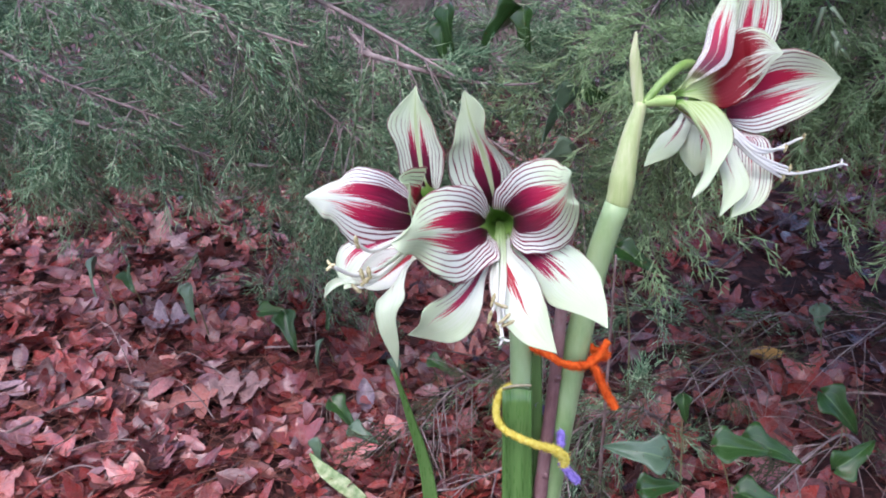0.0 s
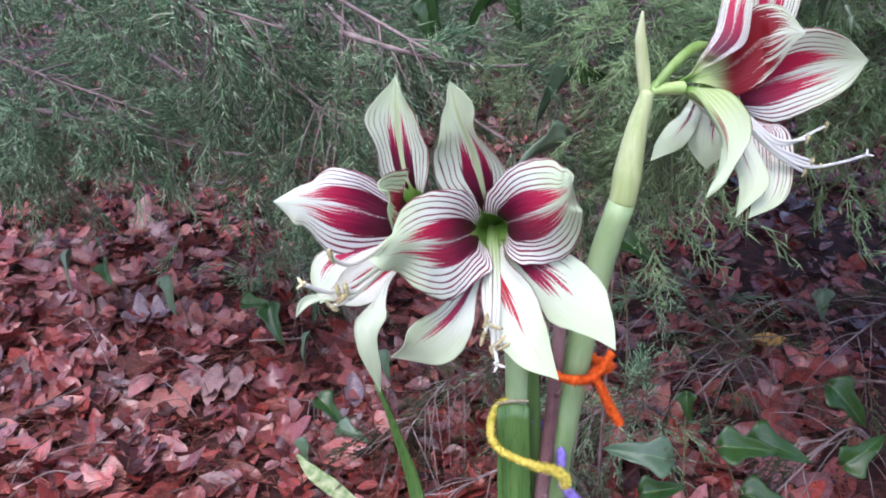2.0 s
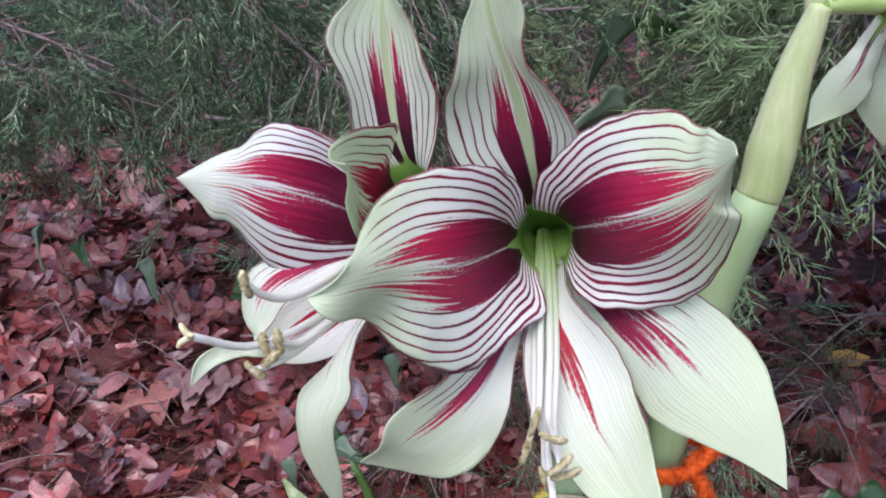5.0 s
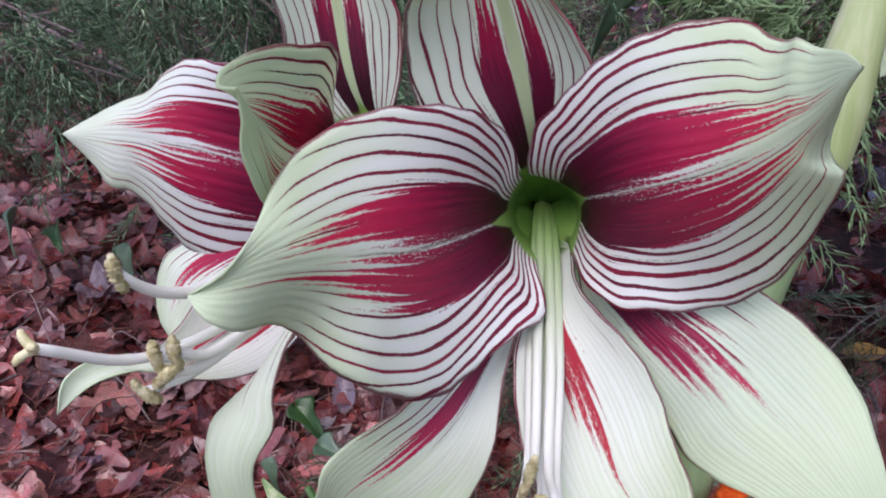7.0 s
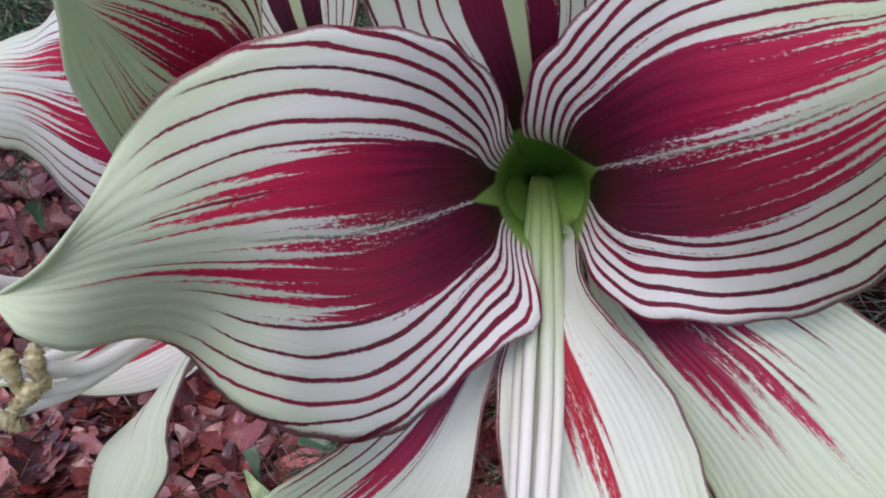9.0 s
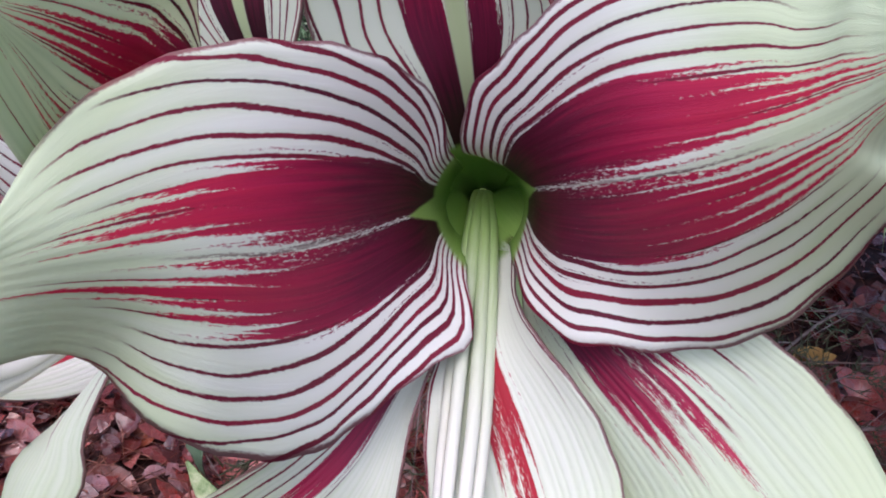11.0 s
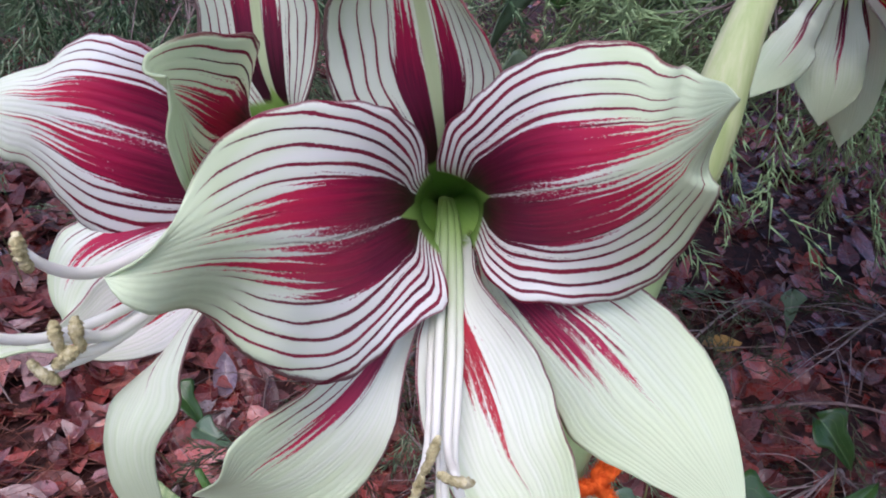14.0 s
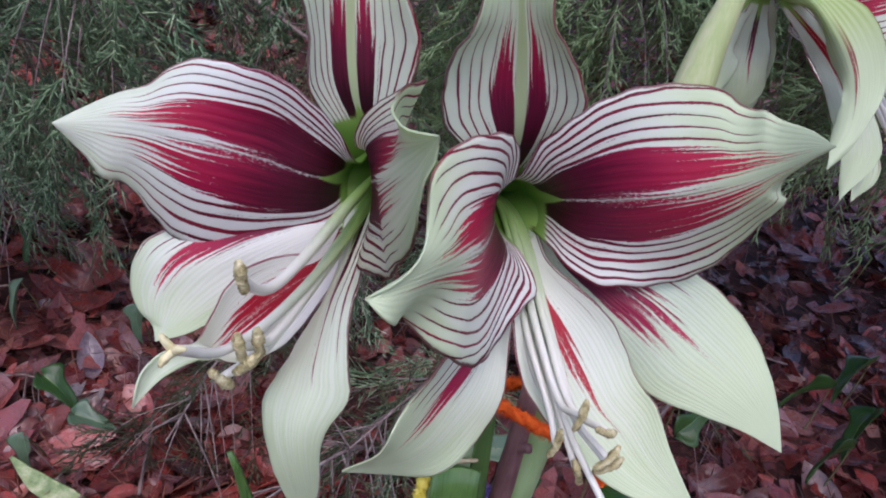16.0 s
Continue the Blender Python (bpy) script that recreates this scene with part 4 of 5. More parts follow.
strap("leaf", [(-0.018, 0.640, -0.04), (-0.022, 0.628, 0.20), (-0.030, 0.612, 0.340), (-0.045, 0.604, 0.410), (-0.0547, 0.600, 0.4480), (-0.058, 0.598, 0.458)], (0.012, 0.0115, 0.0105, 0.0085, 0.0055, 0.0012), M_STRAP, amaryllis, "arching green strap leaf")

stake = thing("plant_stake", "reddish brown wooden stick staking the flower stems", "stake", at=(0.0700, 0.583, -0.03))
ST = tube("shaft", [(0.0640, 0.580, -0.05), (0.0700, 0.583, 0.2), (0.0759, 0.585, 0.334), (0.0865, 0.595, 0.4691), (0.0915, 0.600, 0.5811), (0.0945, 0.601, 0.5930)],
     (0.0078, 0.0074, 0.0068, 0.0064, 0.0054, 0.0046), M_STAKE, stake, n=60, sides=14, ripple=0.035)
for z, q in ((0.36, (0.079, 0.580)), (0.455, (0.0865, 0.587)), (0.53, (0.0885, 0.590))):
    tube("knot", [(q[0], q[1] + 0.004, z), (q[0] + 0.002, q[1] - 0.002, z + 0.004)], (0.0040, 0.0022), M_STAKE, ST, n=6, sides=8, ripple=0.1)


def chenille(name, points, material, parent, label, r=0.0044, seed=0):
    """A fuzzy pipe cleaner: a soft core and many short hairs."""
    n = 150
    v, f = tube_arrays(points, (r * 0.80,) * 4, n=n, sides=12, ripple=0.20, seed=seed)
    c = spline(points, 240)
    t, a, b = frames_along(c)
    rng = np.random.default_rng(seed)
    v, f = list(v), list(f)
    length = np.linalg.norm(np.diff(c, axis=0), axis=1).sum()
    for _ in range(int(length * 30000)):
        i, g = rng.integers(0, 240), rng.uniform(0, 2 * math.pi)
        d = math.cos(g) * a[i] + math.sin(g) * b[i] + t[i] * rng.normal(0, 0.35)
        s = np.cross(d, t[i])
        s /= np.linalg.norm(s)
        k, w = len(v), r * 0.06
        p0, p1 = c[i] + d * r * 0.5, c[i] + d * r * rng.uniform(1.0, 1.7)
        v += [p0 - s * w, p0 + s * w, p1]
        f.append((k, k + 1, k + 2))
    return mesh_object(name, v, f, material, parent, label)


tie1 = thing("orange_tie", "fuzzy orange pipe cleaner twisted round stick and stem", "plant tie", at=(0.115, 0.586, 0.473))
chenille("wire", [(0.122, 0.625, 0.468), (0.079, 0.622, 0.471), (0.067, 0.605, 0.479), (0.076, 0.585, 0.482), (0.094, 0.578, 0.475), (0.115, 0.586, 0.473), (0.129, 0.592, 0.491)], M_ORANGE, tie1, "", seed=1, r=0.0038)
chenille("wire", [(0.122, 0.625, 0.465), (0.131, 0.61, 0.469), (0.115, 0.588, 0.473), (0.12, 0.586, 0.465), (0.128, 0.586, 0.447), (0.138, 0.586, 0.43)], M_ORANGE, tie1, "", seed=2, r=0.0038)
tie2 = thing("yellow_tie", "fuzzy yellow pipe cleaner looped round leaves and stems", "plant tie", at=(0.0899, 0.570, 0.3945))
chenille("wire", [(0.0480, 0.602, 0.4400), (0.0390, 0.594, 0.4370), (0.0347, 0.582, 0.4235), (0.0400, 0.572, 0.4165), (0.0500, 0.567, 0.4120), (0.0697, 0.563, 0.4058), (0.0899, 0.570, 0.3945), (0.0930, 0.571, 0.3860)], M_YELLOW, tie2, "", seed=3, r=0.0038)
chenille("wire", [(0.0860, 0.566, 0.3960), (0.0935, 0.566, 0.3930), (0.0945, 0.571, 0.3801)], M_YELLOW, tie2, "", seed=4, r=0.0038)
tie3 = thing("purple_tie", "fuzzy purple pipe cleaner twisted behind the stick", "plant tie", at=(0.0879, 0.575, 0.3956))
chenille("wire", [(0.0690, 0.600, 0.4260), (0.0760, 0.604, 0.4150), (0.0860, 0.602, 0.4090), (0.0925, 0.590, 0.4010), (0.0915, 0.577, 0.3950)], M_PURPLE, tie3, "", seed=5, r=0.0038)
chenille("wire", [(0.0920, 0.572, 0.3830), (0.0990, 0.570, 0.3740), (0.1071, 0.570, 0.3640)], M_PURPLE, tie3, "", seed=6, r=0.0038)


# ---- ground ----
def ground_z(x, y):
    """Height of the forest floor: a gentle bank that climbs away and to one side."""
    k = np.clip((np.asarray(x) - 0.0) / 0.7, 0, 1)
    k = k * k * (3 - 2 * k)
    far = np.clip(np.asarray(y) - 1.25, 0, 2.2)
    return -0.035 + 0.07 * k * np.clip((np.asarray(y) - 0.6) / 0.6, 0, 1) + 0.16 * far + 0.012 * np.sin(3.1 * np.asarray(x) + 1.0) * np.cos(2.3 * np.asarray(y))


xs = np.concatenate([np.linspace(-60, -3.2, 20), np.linspace(-3, 3, 91), np.linspace(3.2, 60, 20)])
ys = np.concatenate([np.linspace(-40, -1.2, 16), np.linspace(-1, 4, 76), np.linspace(4.3, 90, 26)])
gx, gy = np.meshgrid(xs, ys, indexing="ij")
gz = ground_z(gx, gy)
ny = len(ys)
ground = mesh_object("ground", np.stack([gx, gy, gz], -1).reshape(-1, 3),
                     [(i * ny + j, (i + 1) * ny + j, (i + 1) * ny + j + 1, i * ny + j + 1) for i in range(len(xs) - 1) for j in range(ny - 1)], M_SOIL)
tagged(ground, "dark damp forest floor under fallen leaves", "ground", kind="structure")


def leaf_outline(kind, u):
    """Half width along a leaf, as a share of its length."""
    w = np.sin(math.pi * np.clip(u, 0, 1) ** 0.8) ** 0.8
    if kind == "lobed":
        return 0.42 * w * (0.60 + 0.42 * np.cos(u * math.pi * 6.0 + 0.6)) + 0.025
    if kind == "round":
        return 0.33 * np.sin(math.pi * u ** 1.3) ** 0.65
    if kind == "narrow":
        return 0.15 * w
    return 0.25 * w


def litter_leaf(kind, seed, n=7):
    """A curled fallen leaf of length 1: places, faces and uv."""
    rng = np.random.default_rng(seed)
    n = 17 if kind == "lobed" and n < 17 else n
    u = np.linspace(0, 1, n)
    w = leaf_outline(kind, u)
    w[0], w[-1] = 0.012, 0.004
    v = np.array([-1.0, -0.5, 0.0, 0.5, 1.0])
    bend, roll, twist = rng.uniform(-0.5, 0.7), rng.uniform(-0.2, 1.1), rng.uniform(-0.6, 0.6)
    P = np.zeros((n, 5, 3))
    wl = w * rng.uniform(0.85, 1.15, n) if kind == "lobed" else w
    for j, s in enumerate(v):
        half = np.where(s < 0, wl, w)
        P[:, j, 0] = u - 0.5 + (abs(s) * (0.10 * half + 0.03 * np.sin(u * 19)) if kind == "lobed" else 0)
        P[:, j, 1] = half * s
        P[:, j, 2] = roll * (half * abs(s)) ** 1.6 * 1.3 + bend * (u - 0.5) ** 2 * 0.8 + twist * (u - 0.5) * half * s + rng.normal(0, 0.012, n)
    P[..., 2] -= P[..., 2].min()
    uu, vv = np.meshgrid(u, (v + 1) / 2, indexing="ij")
    F = [(i * 5 + j, i * 5 + j + 1, (i + 1) * 5 + j + 1, (i + 1) * 5 + j) for i in range(n - 1) for j in range(4)]
    return P.reshape(-1, 3), np.array(F), np.stack([uu.ravel(), vv.ravel()], 1)


KINDS = ["oval", "lobed", "oval", "narrow", "round", "oval", "lobed", "oval", "narrow", "oval", "round", "oval"]
LEAVES = [litter_leaf(k, 40 + i) for i, k in enumerate(KINDS)]
FINE_LEAVES = [litter_leaf(k, 40 + i, 31 if k == "lobed" else 11) for i, k in enumerate(KINDS)]
LEAF_SIZE = {"oval": 0.062, "lobed": 0.088, "round": 0.048, "narrow": 0.085}


def place_leaf(rng, x, y, lift):
    """A resting pose of a leaf on the floor."""
    eps = 0.02
    sx = (ground_z(x + eps, y) - ground_z(x - eps, y)) / (2 * eps)
    sy = (ground_z(x, y + eps) - ground_z(x, y - eps)) / (2 * eps)
    tilt = rng.normal(0, 0.38, 2)
    m = Matrix.Translation((x, y, float(ground_z(x, y)) + lift)) @ Euler((math.atan(sy) + tilt[0], -math.atan(sx) + tilt[1], 0)).to_matrix().to_4x4()
    return m @ Matrix.Rotation(rng.uniform(0, 2 * math.pi), 4, "Z")


# ---- juniper ----
def sprig(rng, length, droop):
    """Short tapering twiglets along one side shoot: roots and tips."""
    roots, tips = [], []
    n = max(4, int(length / 0.0095))
    bendy = rng.normal(0, 0.25, 3)
    for i in range(n):
        s = i / n
        p = np.array([length * s, 0, 0]) + bendy * length * s * s * 0.5 + np.array([0, 0, -droop * length * s * s])
        k = length * (0.60 - 0.38 * s) * rng.uniform(0.5, 1.1)
        g = rng.uniform(0.25, 0.65) * (1 if i % 2 else -1)
        d = np.array([math.cos(g), math.sin(g), rng.normal(0, 0.35)])
        e = p + d * k
        roots.append(p)
        tips.append(e)
        if k > 0.008:
            for _ in range(2):
                q = p + d * k * rng.uniform(0.25, 0.9)
                h = g + rng.uniform(-0.6, 0.6)
                roots.append(q)
                tips.append(q + np.array([math.cos(h), math.sin(h), rng.normal(0, 0.3)]) * k * rng.uniform(0.35, 0.7))
    end = np.array([length, 0, 0]) + bendy * length * 0.5 + np.array([0, 0, -droop * length])
    roots.append(end * 0.5)
    tips.append(end)
    return np.array(roots), np.array(tips)


rng_j = np.random.default_rng(5)
SPRIGS = [sprig(rng_j, L, d) for L in (0.05, 0.075, 0.10) for d in (0.1, 0.35, 0.6, 0.2)]


def spikes(roots, tips, width):
    """Thin three-sided tapering twiglets as one mesh."""
    d = tips - roots
    n = len(d)
    a = np.cross(d, [0.0, 0.0, 1.0])
    a /= np.linalg.norm(a, axis=1)[:, None] + 1e-9
    b = np.cross(d, a)
    b /= np.linalg.norm(b, axis=1)[:, None] + 1e-9
    w = np.broadcast_to(np.asarray(width), (n,))[:, None]
    v = np.stack([roots + a * w, roots - a * w * 0.5 + b * w * 0.85, roots - a * w * 0.5 - b * w * 0.85, tips], 1).reshape(-1, 3)
    k = np.arange(n)[:, None] * 4
    return v, [*map(tuple, np.concatenate([k + np.array([0, 1, 3]), k + np.array([1, 2, 3]), k + np.array([2, 0, 3])]))]


def rot_between(x, up):
    """Columns of a frame whose first axis is x."""
    x = x / np.linalg.norm(x)
    y = np.cross(up, x)
    y /= np.linalg.norm(y) + 1e-9
    return np.stack([x, y, np.cross(x, y)], 1)


def juniper_branch(points, radius, seed, density=1.0, dry=0.0, spread=0.15, label="feathery green juniper branch with a thin grey-brown stem", first=0.05, material=None, scale=1.0):
    """A drooping bough: stem, side shoots and feathery foliage."""
    rng = np.random.default_rng(seed)
    ob = thing("juniper_branch", label, "branch", "juniper boughs", at=points[0])
    c = spline(points, 60)
    t, _, _ = frames_along(c)
    v, f = tube_arrays(points, (radius, radius * 0.6, radius * 0.25), n=40, sides=8, ripple=0.10, seed=seed)
    mesh_object("stem", v, f, M_BARK, ob)
    V, Fc = [], []
    R, T, W = [], [], []
    total = np.linalg.norm(np.diff(c, axis=0), axis=1).sum()
    for i in range(int(total / 0.020 * density)):
        s = first + (1 - first) * rng.uniform(0, 1)
        k = min(59, int(s * 59))
        side = np.cross(t[k], [0, 0, 1.0])
        side /= np.linalg.norm(side) + 1e-9
        upv = np.cross(side, t[k])
        g = rng.uniform(0, 2 * math.pi)
        d = t[k] * rng.uniform(0.3, 0.9) + (side * math.cos(g) + upv * math.sin(g) * 0.8) * rng.uniform(0.5, 1.0) + np.array([0, 0, -0.15])
        d /= np.linalg.norm(d)
        L = spread * rng.uniform(0.45, 1.15)
        e = [c[k], c[k] + d * L * 0.5 + np.array([0, 0, -0.04 * L]), c[k] + d * L + np.array([0, 0, -0.28 * L])]
        vv, ff = tube_arrays(e, (radius * 0.22 + 0.0004, 0.0007, 0.0003), n=7, sides=4)
        o = sum(len(q) for q in V)
        V.append(vv)
        Fc += [tuple(x + o for x in q) for q in ff]
        if rng.uniform() < dry:
            continue
        cc = spline(e, 12)
        for j in range(rng.integers(4, 8)):
            q = rng.integers(2, 12)
            base = cc[q] - cc[q - 1]
            dd = base / np.linalg.norm(base) + rng.normal(0, 0.42, 3)
            m = rot_between(dd, np.array([rng.normal(0, 0.5), rng.normal(0, 0.5), 1.0]))
            rr, tt = SPRIGS[rng.integers(0, len(SPRIGS))]
            sc = rng.uniform(0.5, 1.0) * scale
            R.append(cc[q] + (rr * sc) @ m.T)
            T.append(cc[q] + (tt * sc) @ m.T)
    if V:
        tagged(mesh_object("brushwood", np.vstack(V), Fc, M_BARK, ob), "many thin grey-brown side twigs", kind="stuff")
    if R:
        vv, ff = spikes(np.vstack(R), np.vstack(T), 0.00112 * scale)
        tagged(mesh_object("foliage", vv, ff, material or M_JUNIPER, ob), "feathery scale-leaved juniper foliage", kind="stuff")
    return ob


BOUGHS = [
    # upper boughs across the bank, from one side to the other
    ([(-1.45, 1.55, 0.95), (-1.05, 1.40, 0.80), (-0.75, 1.25, 0.66), (-0.45, 1.16, 0.57)], 0.006, 1.6),
    ([(-1.30, 1.30, 1.00), (-0.90, 1.22, 0.86), (-0.60, 1.12, 0.74)], 0.005, 1.0),
    ([(-0.95, 1.10, 0.98), (-0.60, 1.02, 0.86), (-0.30, 0.98, 0.74)], 0.005, 0.7),
    ([(-0.62, 1.62, 0.92), (-0.42, 1.40, 0.82), (-0.20, 1.20, 0.74), (-0.02, 1.05, 0.66)], 0.007, 0.9),
    ([(-0.85, 1.70, 0.72), (-0.55, 1.48, 0.60), (-0.30, 1.32, 0.48), (-0.12, 1.25, 0.42)], 0.006, 1.6),
    ([(-1.50, 1.70, 0.72), (-1.15, 1.58, 0.58), (-0.80, 1.45, 0.46)], 0.006, 1.4),
    ([(-0.35, 1.75, 0.75), (-0.15, 1.52, 0.60), (0.05, 1.35, 0.50), (0.20, 1.25, 0.42)], 0.006, 1.6),
    ([(0.20, 1.60, 0.78), (0.20, 1.35, 0.68), (0.18, 1.15, 0.60)], 0.005, 1.6),
    ([(0.45, 1.60, 0.92), (0.34, 1.35, 0.80), (0.22, 1.12, 0.68)], 0.006, 2.4),
    ([(0.75, 1.45, 0.95), (0.60, 1.25, 0.80), (0.42, 1.08, 0.71), (0.30, 1.02, 0.63)], 0.006, 2.4),
    ([(0.95, 1.60, 0.80), (0.80, 1.40, 0.64), (0.62, 1.22, 0.66), (0.50, 1.12, 0.62)], 0.006, 2.4),
    ([(1.10, 1.25, 0.92), (0.92, 1.15, 0.74), (0.76, 1.05, 0.64), (0.68, 1.00, 0.57)], 0.006, 2.4),
    ([(1.30, 1.50, 0.85), (1.12, 1.40, 0.64), (0.98, 1.30, 0.54), (0.90, 1.26, 0.46)], 0.006, 2.4),
    ([(0.55, 1.80, 0.70), (0.42, 1.60, 0.56), (0.32, 1.42, 0.44)], 0.006, 2.0),
    ([(-1.05, 2.10, 0.95), (-0.75, 1.95, 0.80), (-0.45, 1.85, 0.66)], 0.007, 1.3),
    ([(0.95, 2.15, 0.95), (0.70, 2.00, 0.82), (0.45, 1.90, 0.70)], 0.007, 1.3),
    ([(1.25, 2.05, 0.95), (0.95, 1.95, 0.80), (0.70, 1.85, 0.64)], 0.007, 1.8),
    ([(-1.90, 1.90, 0.90), (-1.60, 1.75, 0.72), (-1.30, 1.65, 0.56)], 0.006, 1.4),
    ([(1.75, 1.75, 0.90), (1.50, 1.65, 0.66), (1.30, 1.55, 0.44)], 0.006, 2.2),
    # a second tier, lower and nearer the floor
    ([(-1.35, 1.75, 0.52), (-1.05, 1.62, 0.44), (-0.75, 1.55, 0.36)], 0.005, 1.9),
    ([(-0.95, 1.85, 0.50), (-0.65, 1.68, 0.42), (-0.38, 1.55, 0.32), (-0.22, 1.48, 0.26)], 0.005, 1.9),
    ([(-0.50, 1.95, 0.52), (-0.25, 1.75, 0.42), (-0.02, 1.60, 0.30)], 0.005, 1.9),
    ([(-1.15, 1.35, 0.78), (-0.90, 1.28, 0.66), (-0.68, 1.22, 0.52)], 0.005, 1.9),
    ([(-0.75, 1.35, 0.92), (-0.50, 1.25, 0.80), (-0.32, 1.18, 0.66)], 0.005, 1.2),
    ([(-0.48, 1.30, 0.76), (-0.30, 1.22, 0.64), (-0.14, 1.16, 0.52)], 0.005, 1.9),
    ([(0.05, 1.75, 0.62), (0.16, 1.55, 0.50), (0.24, 1.40, 0.36)], 0.005, 2.4),
    ([(0.62, 1.40, 0.86), (0.50, 1.22, 0.74), (0.36, 1.06, 0.69)], 0.005, 2.8),
    ([(0.85, 1.30, 0.78), (0.70, 1.16, 0.68), (0.52, 1.02, 0.66)], 0.005, 2.8),
    ([(1.00, 1.45, 0.66), (0.86, 1.30, 0.60), (0.72, 1.18, 0.55)], 0.005, 2.8),
    ([(0.98, 1.12, 0.80), (0.84, 1.04, 0.66), (0.70, 0.96, 0.54)], 0.005, 2.6),
    ([(0.40, 1.50, 0.62), (0.34, 1.34, 0.52), (0.26, 1.20, 0.42)], 0.005, 2.4),
    # boughs added overhead and beside, out of view, to shade the floor
    ([(1.30, 1.60, 1.45), (0.95, 1.35, 1.32), (0.60, 1.10, 1.15)], 0.008, 3.2),
    ([(1.45, 1.30, 1.35), (1.10, 1.15, 1.20), (0.80, 0.98, 1.02)], 0.008, 3.2),
    ([(0.95, 1.80, 1.35), (0.65, 1.55, 1.22), (0.40, 1.32, 1.05)], 0.008, 3.2),
    ([(0.60, 1.95, 1.30), (0.30, 1.70, 1.18), (0.05, 1.48, 1.02)], 0.008, 3.0),
    ([(1.60, 1.00, 1.20), (1.25, 0.92, 1.02), (0.98, 0.84, 0.82)], 0.008, 3.0),
    ([(1.75, 0.95, 0.95), (1.45, 0.85, 0.75), (1.20, 0.78, 0.52)], 0.008, 3.2),
    ([(1.80, 1.25, 0.70), (1.50, 1.15, 0.50), (1.25, 1.08, 0.30)], 0.008, 3.2),
    ([(1.10, 1.10, 1.25), (0.80, 0.95, 1.12), (0.55, 0.85, 0.98)], 0.008, 3.5),
    ([(0.80, 1.55, 1.15), (0.55, 1.30, 1.02), (0.36, 1.10, 0.90)], 0.008, 3.5),
    ([(1.50, 0.75, 1.25), (1.20, 0.62, 1.10), (0.90, 0.52, 0.98)], 0.008, 3.5),
    ([(0.90, 1.25, 1.40), (0.62, 1.02, 1.28), (0.42, 0.85, 1.12)], 0.008, 3.5),
    ([(1.45, 0.60, 0.95), (1.15, 0.55, 0.75), (0.92, 0.52, 0.50)], 0.008, 3.5),
    ([(-1.20, 2.60, 1.60), (-0.70, 2.30, 1.45), (-0.25, 2.10, 1.28)], 0.010, 2.2),
    ([(0.10, 2.80, 1.60), (0.40, 2.45, 1.45), (0.70, 2.20, 1.28)], 0.010, 2.2),
    ([(-1.90, 2.30, 1.50), (-1.40, 2.05, 1.35), (-1.00, 1.90, 1.18)], 0.010, 2.2),
    ([(1.40, 2.60, 1.60), (1.20, 2.30, 1.42), (1.00, 2.05, 1.25)], 0.010, 2.2),
]
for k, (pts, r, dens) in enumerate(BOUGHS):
    # boughs on the +x side take the sunlit colour
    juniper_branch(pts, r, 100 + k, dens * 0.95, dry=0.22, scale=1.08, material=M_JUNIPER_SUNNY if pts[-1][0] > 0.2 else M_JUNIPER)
# boughs of the next tree, deeper in the shade
for k, pts in enumerate(([(-2.3, 2.9, 1.0), (-1.6, 2.6, 0.9), (-0.9, 2.45, 0.75)], [(-1.5, 2.9, 0.75), (-0.8, 2.65, 0.70), (-0.2, 2.5, 0.60)], [(1.5, 3.0, 1.0), (1.0, 2.7, 0.9), (0.55, 2.5, 0.80)],
                         [(1.9, 2.8, 0.95), (1.2, 2.6, 0.85), (0.6, 2.45, 0.75)], [(0.6, 3.3, 0.85), (0.2, 3.1, 0.66), (-0.15, 2.9, 0.52)], [(0.5, 4.2, 0.60), (0.1, 4.0, 0.52), (-0.4, 3.8, 0.50)], [(-2.2, 2.5, 0.60), (-1.6, 2.35, 0.62), (-1.0, 2.2, 0.55)], [(-1.2, 2.9, 1.15), (-0.6, 2.7, 1.05), (0.0, 2.5, 0.98)])):
    juniper_branch(pts, 0.010, 760 + k, 1.0, dry=0.1, spread=0.26, scale=2.4, label="dense dark juniper bough deep in the shade")
# an unseen juniper crown over the boughs, added to block light
SHADE_CROWN = [((1.9, 1.9, 2.0), (0.45, 1.05, 1.35)), ((2.0, 1.6, 1.9), (0.62, 0.92, 1.30)), ((2.1, 1.3, 1.8), (0.80, 0.80, 1.25)), ((1.6, 2.2, 2.0), (0.35, 1.35, 1.40)), ((1.9, 2.0, 2.2), (0.60, 1.20, 1.55)),
         ((2.0, 1.7, 2.1), (0.80, 1.05, 1.50)), ((2.2, 1.5, 2.0), (0.95, 0.95, 1.40)), ((1.7, 2.3, 2.2), (0.50, 1.55, 1.60)), ((2.1, 2.0, 2.3), (0.75, 1.40, 1.70)), ((2.2, 1.1, 1.7), (1.00, 0.70, 1.15)),
         ((1.8, 2.1, 2.3), (0.30, 1.10, 1.55)), ((1.9, 1.8, 2.3), (0.40, 0.85, 1.50)), ((1.9, 1.5, 2.2), (0.55, 0.70, 1.45)), ((1.5, 2.4, 2.3), (0.20, 1.45, 1.65))]
for k, (p, q) in enumerate(SHADE_CROWN):
    m = [(a + b) / 2 + d for a, b, d in zip(p, q, (0, 0, 0.06))]
    juniper_branch([p, m, q], 0.012, 700 + k, 0.9, dry=0.1, spread=0.34, scale=3.2, label="unseen juniper bough added high up for shade")
